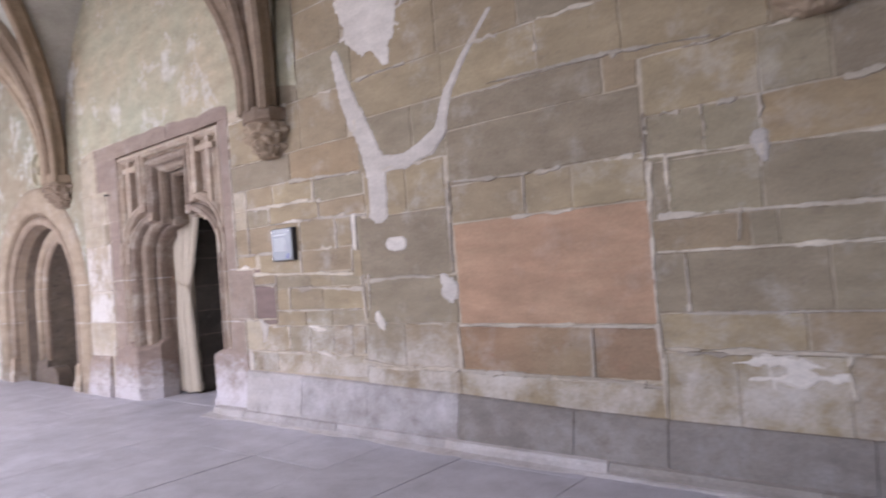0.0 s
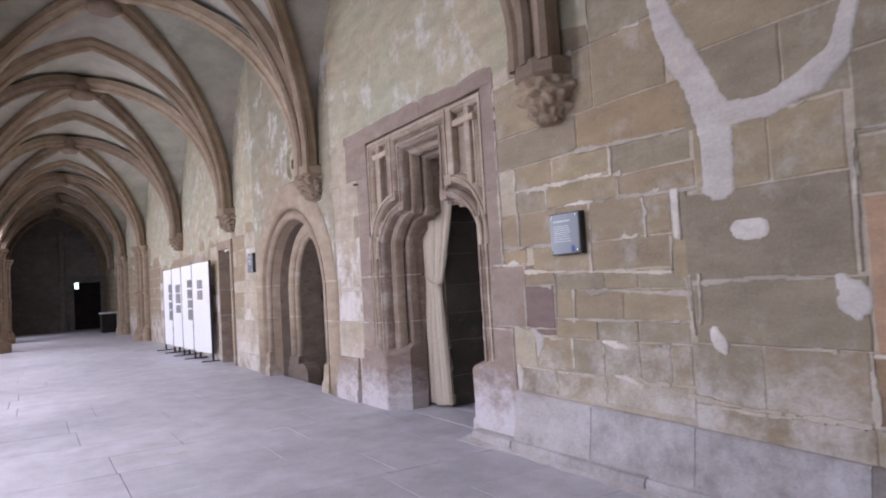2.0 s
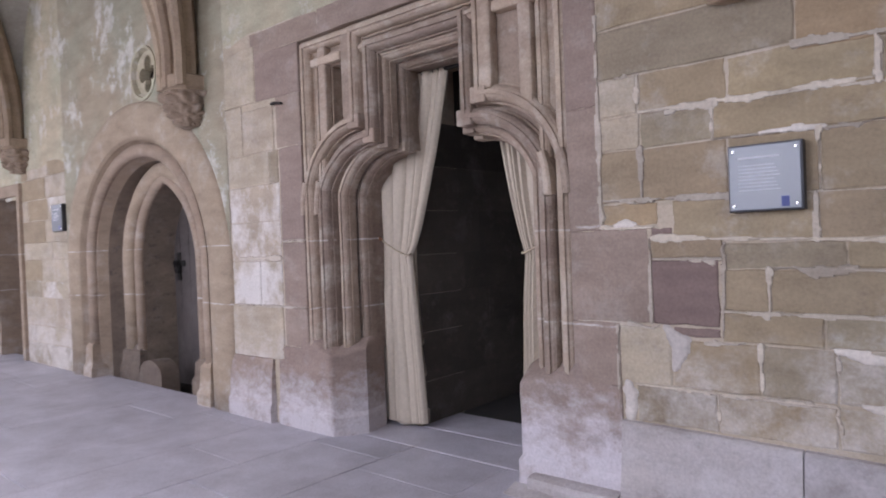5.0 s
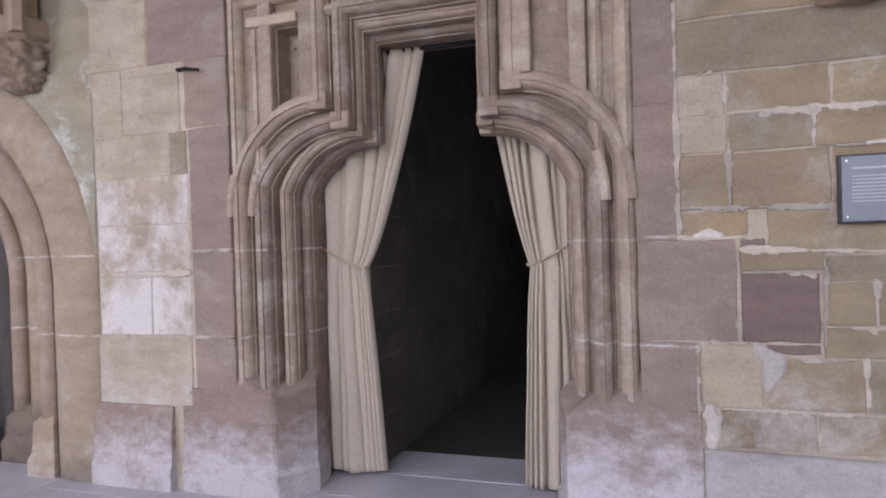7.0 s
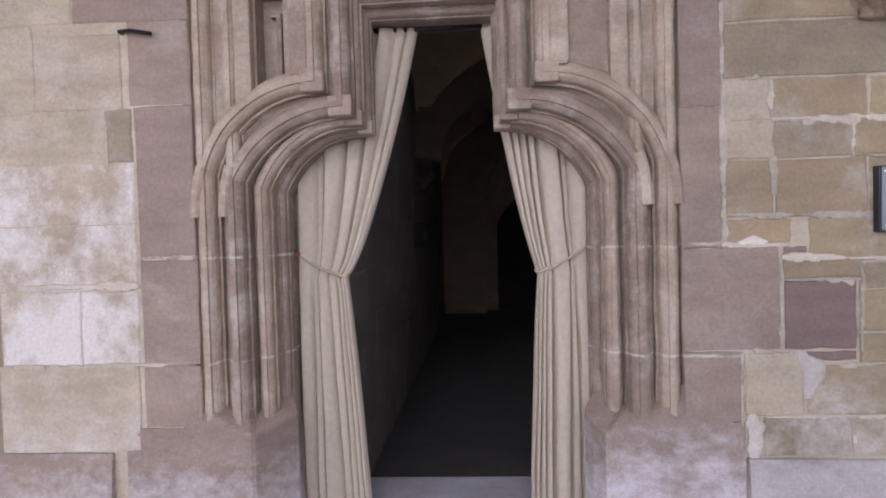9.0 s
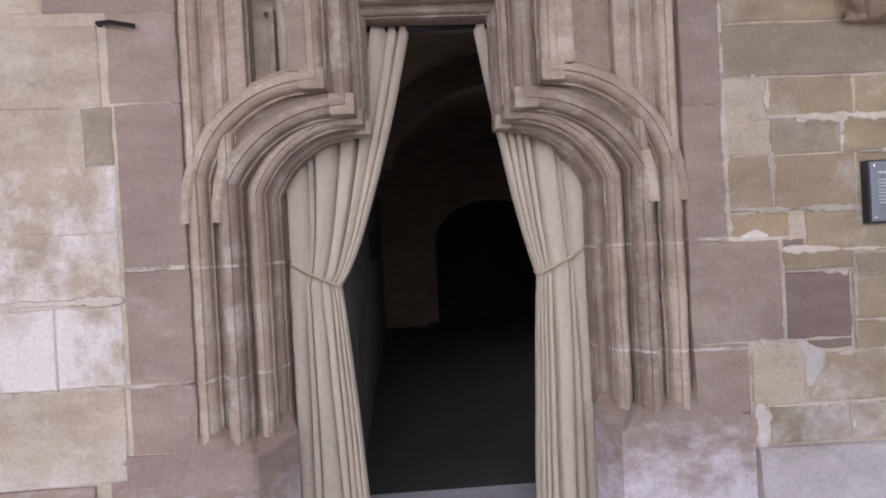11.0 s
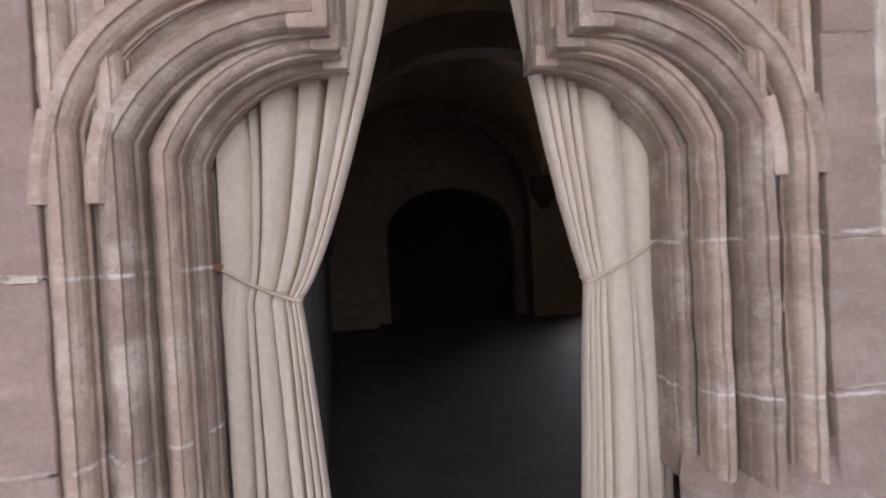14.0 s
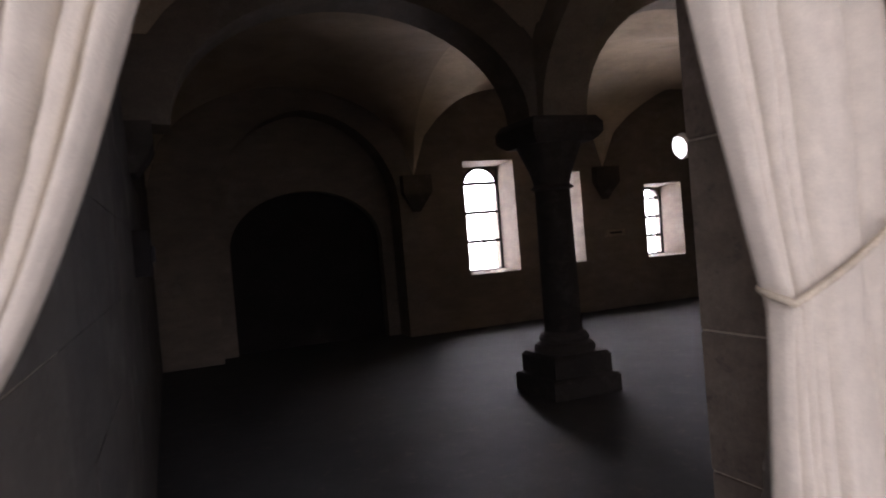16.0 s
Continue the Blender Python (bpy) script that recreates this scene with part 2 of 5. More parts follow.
def thing(name, bm, material, label="", category="", group="", kind="", smooth=False):
    return tagged(new(name, mesh_of(name, bm, material, smooth)), label, category, group, kind)


def empty(name, label, category, group="", kind="", at=(0, 0, 0)):
    ob = new(name)
    ob.location = at
    ob.empty_display_size = 0.1
    return tagged(ob, label, category, group, kind)


def part(name, bm, material, parent, label="", smooth=False):
    ob = new(name, mesh_of(name, bm, material, smooth))
    ob.parent = parent
    if parent.location.length:
        ob.matrix_parent_inverse = Matrix.Translation(parent.location).inverted()
    return tagged(ob, label)


def box(x0, x1, y0, y1, z0, z1, bevel=0.0, bm=None):
    bm = bm or bmesh.new()
    made = bmesh.ops.create_cube(bm, size=1, matrix=Matrix.LocRotScale(((x0 + x1) / 2, (y0 + y1) / 2, (z0 + z1) / 2), None, (abs(x1 - x0), abs(y1 - y0), abs(z1 - z0))))
    if bevel:
        edges = list({e for v in made["verts"] for e in v.link_edges})
        bmesh.ops.bevel(bm, geom=edges, offset=bevel, segments=2, affect="EDGES", profile=0.6)
    return bm


def loft(rings, closed=True, caps=True, bm=None):
    """Skin through rings of equally many points."""
    bm = bm or bmesh.new()
    rows = [[bm.verts.new(p) for p in ring] for ring in rings]
    n = len(rows[0])
    for a, b in zip(rows, rows[1:]):
        for i in range(n if closed else n - 1):
            j = (i + 1) % n
            bm.faces.new((a[i], a[j], b[j], b[i]))
    if caps and closed:
        bm.faces.new(rows[0])
        bm.faces.new(rows[-1])
    return bm


def sweep(path, profile, side, bm=None, caps=True):
    """A profile of (across, out) pairs along a path; out is the direction side, which may be a function of the index."""
    rings = []
    n = len(path)
    for i, p in enumerate(path):
        p = Vector(p)
        a, b = Vector(path[max(i - 1, 0)]), Vector(path[min(i + 1, n - 1)])
        d1, d2 = (p - a), (b - p)
        if d1.length < 1e-6: d1 = d2
        if d2.length < 1e-6: d2 = d1
        d1, d2 = d1.normalized(), d2.normalized()
        t = (d1 + d2).normalized()
        out = Vector(side(i) if callable(side) else side)
        out = (out - t * out.dot(t)).normalized()
        across = t.cross(out)
        stretch = min(1 / max(t.dot(d1), 0.35), 1.8)
        rings.append([p + across * (u * stretch) + out * v for u, v in profile])
    return loft(rings, True, caps, bm)


def round_profile(r, n=8, flat=1.0):
    return [(r * math.cos(2 * math.pi * k / n), flat * r * math.sin(2 * math.pi * k / n)) for k in range(n)]


def turned(profile, n, at, bm=None, square=0.0):
    """A turned solid from (radius, height) pairs."""
    x, y, z = at
    rings = []
    for r, h in profile:
        ring = []
        for k in range(n):
            a = 2 * math.pi * (k + 0.5) / n
            ring.append((x + r * math.cos(a), y + r * math.sin(a), z + h))
        rings.append(ring)
    return loft(rings, True, True, bm)


def prism(points, x0, x1, bm=None):
    """A flat outline of (y, z) pairs made solid from x0 to x1."""
    return loft([[(x0, y, z) for y, z in points], [(x1, y, z) for y, z in points]], True, True, bm)


def cut(ob, cutters):
    """Openings cut through a wall for good."""
    for c in cutters:
        md = ob.modifiers.new("opening", "BOOLEAN")
        md.operation, md.solver, md.object = "DIFFERENCE", "EXACT", c
    bpy.context.view_layer.update()
    dg = bpy.context.evaluated_depsgraph_get()
    me = bpy.data.meshes.new_from_object(ob.evaluated_get(dg))
    ob.modifiers.clear()
    ob.data = me
    for c in cutters:
        bpy.data.objects.remove(c)


def cutter(bm):
    return new("cutter", mesh_of("cutter", bm, MORTAR))


def arch_outline(yc, half, spring, rise, z0=0.0, n=14):
    """(y, z) pairs of an arched opening, from foot to foot; pointed when the rise is more than the half width."""
    pts = [(yc - half, z0)]
    if rise >= half:
        r = (half * half + rise * rise) / (2 * half)
        for k in range(n + 1):
            a = k / n * math.atan2(rise, r - half)
            pts.append((yc - half + r - r * math.cos(a), spring + r * math.sin(a)))
    else:
        for k in range(n + 1):
            a = k / n * math.pi / 2
            pts.append((yc - half * math.cos(a), spring + rise * math.sin(a)))
    return pts + [(2 * yc - y, z) for y, z in reversed(pts[:-1])]


# ---------------------------------------------------------------- gallery: ground, floor, walls
ground = thing("ground", box(-400, -0.9, -400, 400, -0.6, -0.12), GRASS, "green garden lawn outside the arcade", "ground", kind="structure")
floor = thing("floor", box(-0.9, 4.6, -8, 42, -0.3, -0.012), GROUT, "grey flagstone floor of the cloister walk", "floor", kind="structure")

wall_east = thing("wall_east", box(WALL + 0.005, 5.55, -8, 42, -0.3, 6.4), MORTAR, "old sandstone cloister wall with lime mortar joints", "wall", kind="structure")
cut(wall_east, [
    cutter(box(4.3, 5.02, PORTAL - 1.16, PORTAL + 1.16, -0.01, 2.92)),
    cutter(box(4.9, 5.7, 7.50, 8.93, -0.01, 2.75)),
    cutter(prism(arch_outline(SIDE, 1.40, 1.25, 1.32, -0.2), 4.3, 4.83)),
    cutter(prism(arch_outline(SIDE, 0.64, 1.25, 1.0, -0.2), 4.7, 5.40)),
    cutter(box(4.3, 5.2, 15.6, 16.5, -0.1, 2.2)),
    cutter(prism([(11.95 + 0.24 * math.cos(a * math.pi / 12), 3.14 + 0.24 * math.sin(a * math.pi / 12)) for a in range(24)], 4.3, 4.75)),
])


# ---------------------------------------------------------------- vaults
def side_arc(u, half, rise):
    """Height of a pointed arch at u of 0 (foot) to 1 (crown)."""
    r = (half * half + rise * rise) / (2 * half)
    d = u * half
    return math.sqrt(max(r * r - (r - d) ** 2, 0))


HALF, RISE = (WALL - GARDEN) / 2, CROWN - SPRING
MID = (WALL + GARDEN) / 2


def vault_height(x, y, y0):
    u = 1 - min(abs(x - MID) / HALF, 1)
    v = 1 - min(abs(y - y0 - BAY / 2) / (BAY / 2), 1)
    lift = 0.12 * math.sin(math.pi * min(u, 1) / 2) * math.sin(math.pi * v / 2)
    return SPRING + max(side_arc(u, HALF, RISE), side_arc(v, BAY / 2, RISE - 0.15)) + lift


def bay_vault(y0):
    n = 28
    lower = [[(GARDEN + (WALL - GARDEN) * i / n, y0 + BAY * j / n) for i in range(n + 1)] for j in range(n + 1)]
    bm = bmesh.new()
    rows = [[bm.verts.new((x, y, vault_height(x, y, y0) + 0.1)) for x, y in r] for r in lower]
    for a, b in zip(rows, rows[1:]):
        for i in range(n):
            bm.faces.new((a[i], b[i], b[i + 1], a[i + 1]))
    return bm


RIB_PROFILE = [(-0.10, 0.12), (-0.10, 0.02), (-0.07, -0.01), (-0.045, -0.05), (-0.05, -0.085), (-0.025, -0.125), (0.025, -0.125), (0.05, -0.085), (0.045, -0.05),
               (0.07, -0.01), (0.10, 0.02), (0.10, 0.12)]


def rib_path(p, q, y0, n=30):
    pts = []
    for k in range(n + 1):
        s = k / n
        s = 0.5 - 0.5 * math.cos(math.pi * s)
        x, y = p[0] + (q[0] - p[0]) * s, p[1] + (q[1] - p[1]) * s
        u = 1 - min(abs(x - MID) / HALF, 1)
        z = SPRING + side_arc(max(u - 0.06, 0) / 0.94, HALF, RISE)
        pts.append((x, y, z + 0.03))
    return [(pts[0][0], pts[0][1], SPRING - 0.1)] + pts + [(pts[-1][0], pts[-1][1], SPRING - 0.1)]


def rib(path):
    mid = Vector((MID, (path[0][1] + path[-1][1]) / 2, SPRING - 0.4))
    return sweep(path, RIB_PROFILE, lambda i: (Vector(path[i]) - mid) * Vector((1, 1, 1 if 0 < i < len(path) - 1 else 0)), caps=True)


def bay_line(y):
    """The bays are of unequal length: the true place along the wall of an even one."""
    marks = [(-20, -20), (6.36, 6.38), (10.76, 11.05), (15.16, 15.4), (19.56, 20.4), (23.96, 26.6), (28.36, 32.0), (32.76, 36.8), (37.16, 41.0), (60, 63)]
    for (a, ta), (b, tb) in zip(marks, marks[1:]):
        if a <= y <= b:
            return ta + (tb - ta) * (y - a) / (b - a)


def set_out(bm):
    for v in bm.verts:
        v.co.y = bay_line(v.co.y)
    return bm


IN = 0.14
for k in range(-3, 8):
    y0 = BAY0 + BAY * k
    thing("ceiling", set_out(bay_vault(y0)), VAULT, "pale lime-plastered cross vault of the cloister", "ceiling", kind="structure", smooth=True)
    ribs = empty("vault_rib", "brown moulded sandstone vault ribs meeting at a boss", "vault rib", "ribs of the cloister vault", at=(MID, y0 + BAY / 2, CROWN))
    part("transverse_rib", set_out(rib(rib_path((WALL - IN, y0), (GARDEN + IN, y0), y0))), RIB, ribs, smooth=False)
    part("diagonal_rib", set_out(rib(rib_path((WALL - IN, y0 + 0.1), (GARDEN + IN, y0 + BAY - 0.1), y0))), RIB, ribs)
    part("diagonal_rib", set_out(rib(rib_path((GARDEN + IN, y0 + 0.1), (WALL - IN, y0 + BAY - 0.1), y0))), RIB, ribs)
    boss = turned([(0.06, -0.30), (0.19, -0.28), (0.25, -0.21), (0.19, -0.14), (0.24, -0.07), (0.2, 0.1)], 16, (MID, y0 + BAY / 2, CROWN + 0.02))
    for v in boss.verts:
        v.co += 0.035 * noise.noise_vector(v.co * 9)
    part("boss", set_out(boss), RIB, ribs, "carved foliage keystone", smooth=True)


# ---------------------------------------------------------------- corbels
def corbel(y, seed, top):
    ob = empty("corbel", "carved foliage sandstone corbel under the vault ribs", "corbel", "corbels of the cloister wall", at=(WALL, y, top))
    cap = bmesh.new()
    loft([[(WALL + 0.05, y - w, z), (WALL - d, y - w, z), (WALL - d - 0.07, y - w * 0.4, z), (WALL - d - 0.07, y + w * 0.4, z), (WALL - d, y + w, z), (WALL + 0.05, y + w, z)]
          for w, d, z in ((0.175, 0.15, top - 0.13), (0.205, 0.18, top - 0.10), (0.205, 0.18, top), (0.19, 0.165, top + 0.012))], bm=cap)
    part("abacus", cap, RIB, ob)
    bm = bmesh.new()
    rings = []
    n, m = 64, 34
    for i in range(m):
        s = i / (m - 1)
        r = 0.215 * math.cos(s * 1.38) ** 0.6 + 0.012
        z = top - 0.125 - 0.30 * s
        ring = []
        for k in range(n):
            a = 2 * math.pi * k / n
            q = Vector((seed * 7.3 + math.cos(a) * 1.9, math.sin(a) * 1.9, s * 2.6))
            cells = noise.voronoi(q * 1.35)[0]
            carve = 0.11 * min(cells[1] - cells[0], 0.6) - 0.015 + 0.02 * noise.noise(q * 5)
            rr = r * 0.93 + (carve if 0.03 < s < 0.97 else 0)
            ring.append((WALL - 0.02 + min(rr * math.cos(a) * 1.1, 0.06), y + rr * math.sin(a), z))
        rings.append(ring)
    loft(rings, bm=bm)
    part("carved_body", bm, RIB, ob, "weathered carved leaves", smooth=True)
    return ob


for k in range(-2, 4):
    corbel(bay_line(BAY0 + BAY * k), k, 2.82 if k < 1 else 2.9)


# ---------------------------------------------------------------- garden arcade, far end, near end
arcade = thing("wall_west", box(-0.62, GARDEN, -8, 42, -0.3, 6.4), DOORWAY, "open sandstone arcade towards the garden", "wall", kind="structure")
cut(arcade, [cutter(prism(arch_outline(BAY0 + BAY * (k + 0.5), 1.62, 2.5, 2.2, 0.55), -1.0, 0.3)) for k in range(-3, 7)])


def shaft(x, y, z0, z1, r, parent, name="shaft"):
    h = z1 - z0
    bm = turned([(r * 2.0, 0), (r * 2.0, 0.22), (r * 1.7, 0.30), (r * 1.75, 0.36), (r * 1.25, 0.42), (r, 0.46), (r, h * 0.5 - 0.04), (r * 1.35, h * 0.5 - 0.03), (r * 1.35, h * 0.5 + 0.03),
                 (r, h * 0.5 + 0.04), (r, h - 0.34), (r * 1.25, h - 0.33), (r * 1.1, h - 0.28), (r * 1.7, h - 0.1), (r * 2.0, h - 0.08), (r * 2.0, h)], 14, (x, y, z0))
    return part(name, bm, RIB, parent, smooth=False)


for k in (4, 5):
    y = bay_line(BAY0 + BAY * k)
    for x, side in ((WALL, -1), (GARDEN + 0.25, 1)):
        ob = empty("pier", "clustered sandstone pier with slender shafts and capitals", "pier", "clustered piers of the far bays", at=(x, y, 0))
        for dx, dy, r in ((0.1, -0.42, 0.07), (0.17, -0.2, 0.085), (0.24, 0.0, 0.11), (0.17, 0.2, 0.085), (0.1, 0.42, 0.07)):
            shaft(x + side * dx, y + dy, 0, 3.05, r, ob)
        part("backing", box(x + side * 0.1, x - side * (0.05 if side < 0 else 0.27), y - 0.5, y + 0.5, 0, 3.0, 0.02), DOORWAY, ob)
for k in range(-2, 4):
    y = BAY0 + BAY * k
    ob = empty("pier", "clustered sandstone arcade pier with slender shafts", "pier", "piers of the garden arcade", at=(GARDEN, y, 0))
    for dx, dy, r in ((0.04, -0.2, 0.06), (0.09, 0.0, 0.09), (0.04, 0.2, 0.06)):
        shaft(GARDEN + dx, y + dy, 0, SPRING, r, ob)
for k in range(-3, 7):
    yc = BAY0 + BAY * (k + 0.5)
    ob = empty("tracery", "slender sandstone tracery mullions in the arcade opening", "tracery", "tracery of the garden arcade", at=(-0.3, yc, 0.55))
    for dy in (-0.54, 0.54):
        part("mullion", turned([(0.11, 0), (0.11, 0.12), (0.06, 0.2), (0.06, 1.8), (0.1, 1.95), (0.1, 2.02), (0.06, 2.05), (0.06, 3.1)], 10, (-0.3, yc + dy, 0.5)), DOORWAY, ob)
    for c in (-1.08, 0, 1.08):
        pts = [(-0.3, y, z) for y, z in arch_outline(yc + c, 0.54, 2.5, 0.62, 2.45, 8)]
        part("tracery_arch", sweep(pts, round_profile(0.055, 6), (1, 0, 0)), DOORWAY, ob)

wall_north = thing("wall_north", box(-0.62, 5.55, 41.3, 42, -0.3, 6.4), ENDWALL, "dim grey stone wall closing the far end", "wall", kind="structure")
cut(wall_north, [cutter(box(3.05, 4.25, 41.0, 41.7, -0.1, 2.35))])
wall_south = thing("wall_south", box(-0.62, 5.55, -7.6, -7, -0.3, 6.4), ENDWALL, "plain stone wall closing the walk", "wall", kind="structure")
far_shaft = empty("wall_shaft", "slender grey stone shaft against the far end wall", "wall shaft", at=(2.55, 41.2, 0))
part("shaft", turned([(0.24, 0), (0.24, 0.3), (0.17, 0.42), (0.13, 0.5), (0.13, 4.6), (0.19, 4.75), (0.2, 4.9)], 14, (2.55, 41.22, 0)), ENDWALL, far_shaft)
door = empty("door_1", "dark wooden door in the far end wall", "door", kind="structure", at=(3.65, 41.5, 0))
part("door_leaf", box(3.06, 4.24, 41.45, 41.52, 0, 2.34, 0.01), DARK, door)
SIGNLIGHT, sn, sl, sb = node_material("exit_sign_glow")
sb.inputs["Base Color"].default_value = (0.5, 0.9, 0.7, 1)
sb.inputs["Emission Color"].default_value, sb.inputs["Emission Strength"].default_value = (0.75, 1.0, 0.9, 1), 2.5
exit_sign = empty("exit_sign", "small lit green and white exit sign", "sign", at=(3.15, 41.25, 2.15))
part("housing", box(3.06, 3.26, 41.24, 41.30, 2.02, 2.36, 0.008), FRAME, exit_sign)
part("lit_panel", box(3.075, 3.245, 41.232, 41.239, 2.035, 2.345), SIGNLIGHT, exit_sign)
table = empty("side_table", "small table draped with a dark cloth and white top", "table", at=(4.05, 35.2, 0))
part("table_top", box(3.7, 4.35, 34.7, 35.7, 0.80, 0.86, 0.012), BOARD, table, "white table top")
part("dark_cloth", box(3.74, 4.31, 34.74, 35.66, 0.0, 0.80, 0.03), DARK, table, "dark hanging cloth")


# ---------------------------------------------------------------- late gothic portal
def shoulder(half, spring, kink, kink_z, top, foot=0.6, n=10):
    """Half of a shouldered arch as (distance from the middle, height) pairs, from the foot to the lintel's middle."""
    dy, dz = half - kink, kink_z - spring
    r = (dy * dy + dz * dz) / (2 * dz)
    a1 = math.asin(min(dy / r, 1))
    pts = [(half, foot), (half, (foot + spring) / 2), (half, spring)]
    for k in range(1, n + 1):
        a = a1 * (1 - k / n)
        pts.append((kink + r * math.sin(a), kink_z - r + r * math.cos(a)))
    return pts + [(kink, (kink_z + top) / 2), (kink, top), (0, top)]


def both(pts, x):
    left = [(x, PORTAL + d, z) for d, z in pts]
    right = [(x, PORTAL - d, z) for d, z in reversed(pts[:-1])]
    out = []
    total = 2 * len(pts) - 2
    for i, (p, q) in enumerate(zip(left + right, (left + right)[1:])):
        i = min(i, total - 1 - i)
        n = 14 if i < 2 or len(pts) < 6 else 6 if i > len(pts) - 5 else 1
        out += [tuple(p[c] + (q[c] - p[c]) * k / n for c in range(3)) for k in range(n)]
    return out + [right[-1]]


def worn(bm, amp, seed=0):
    """Weathered stone: a slightly wavy surface with a chip here and there."""
    for v in bm.verts:
        p = v.co
        wave = noise.noise((p.x * 9 + seed, p.y * 9, p.z * 6)) + 0.6 * noise.noise((p.x * 30, p.y * 30 + seed, p.z * 22))
        chip = max(noise.noise((p.x * 13, p.y * 13, p.z * 11 + seed)) - 0.42, 0) * 6
        v.co += Vector((amp * (wave + chip), amp * 0.6 * wave, 0))
    return bm


portal = empty("portal", "late gothic reddish sandstone portal with crossing shouldered mouldings", "portal", at=(WALL, PORTAL, 0))
ORDER = [  # half width, spring, kink half width, kink height, lintel, depth
    (1.03, 1.80, 0.50, 2.20, 2.82, 4.57), (1.005, 1.79, 0.485, 2.185, 2.80, 4.59), (0.915, 1.77, 0.42, 2.12, 2.73, 4.59), (0.885, 1.76, 0.40, 2.105, 2.71, 4.68),
    (0.84, 1.755, 0.37, 2.085, 2.68, 4.68), (0.82, 1.75, 0.355, 2.07, 2.66, 4.81), (0.795, 1.745, 0.345, 2.06, 2.63, 4.81), (0.775, 1.735, 0.335, 2.045, 2.61, 4.90), (0.775, 1.735, 0.335, 2.045, 2.61, 5.0)]
bm = loft([both(shoulder(h, s, k, kz, t), x) for h, s, k, kz, t, x in ORDER], closed=False)
part("stepped_reveal", worn(bm, 0.003), JAMB, portal)
# panel behind the crossing bars
panel = bmesh.new()
inner = shoulder(1.03, 1.80, 0.50, 2.20, 2.82)
outer = [(1.15, z if i < len(inner) - 2 else 2.91) for i, (d, z) in enumerate(inner)]
outer[-1] = (0, 2.91)
loft([both(outer, 4.57), both(inner, 4.57)], closed=False, bm=panel)
panel = part("panel", panel, JAMB, portal)
md = panel.modifiers.new("thickness", "SOLIDIFY")
md.thickness, md.offset = 0.03, 0.0
cut(panel, [cutter(box(4.4, 4.8, 9.11, 9.245, 2.2, 2.685))])
recess = box(4.58, 4.70, 9.105, 9.25, 2.2, 2.69)
for f in [f for f in recess.faces if f.calc_center_median().x < 4.581]:
    recess.faces.remove(f)
part("sunk_panel", recess, JAMB, portal)
for y0, y1, z0, z1, x in ((9.14, 9.165, 2.2, 2.60, 4.62), (9.14, 9.19, 2.585, 2.61, 4.62)):
    part("tracery_bar", box(x, x + 0.07, y0, y1, z0, z1, 0.008), JAMB, portal)


def roll(pts, r, x, name="roll_moulding"):
    half = [(1.34, -2.2), (1.34, -0.6), (1.06, -0.72), (1.02, -0.15), (0.88, 0.25), (0.62, 0.55), (0.33, 0.68), (0.29, 0.98)]
    prof = [(-a * r, b * r) for a, b in half] + [(a * r, b * r) for a, b in reversed(half)]
    return part(name, worn(sweep(pts, prof, (-1, 0, 0)), 0.006, r * 90), JAMB, portal)


frame_pts = [(1.09, 1.74), (1.09, 2.2), (1.09, 2.87), (0, 2.87)]
roll(both(frame_pts, 4.522), 0.044, 0, "frame_roll")
roll(both([(0.955, 1.72), (0.955, 2.1), (0.955, 2.75), (0, 2.75)], 4.545), 0.036, 0, "frame_roll")
for h, s, k, kz, t, x, r in ((1.085, 1.83, 0.545, 2.25, 2.87, 4.514, 0.046), (0.955, 1.80, 0.42, 2.135, 2.75, 4.536, 0.046), (0.85, 1.76, 0.375, 2.09, 2.685, 4.625, 0.036), (0.805, 1.75, 0.345, 2.065, 2.64, 4.765, 0.032)):
    roll(both(shoulder(h, s, k, kz, t), x), r, x)
    for sgn in (1, -1):
        # the mouldings run a little past one another where they cross
        y = PORTAL + sgn * k
        part("crossing_knob", worn(box(x - r * 0.86, x + r, y - r * 1.25, y + r * 1.25, kz - r * 1.25, kz + r * 0.9, r * 0.3), 0.004, k * 50), JAMB, portal)
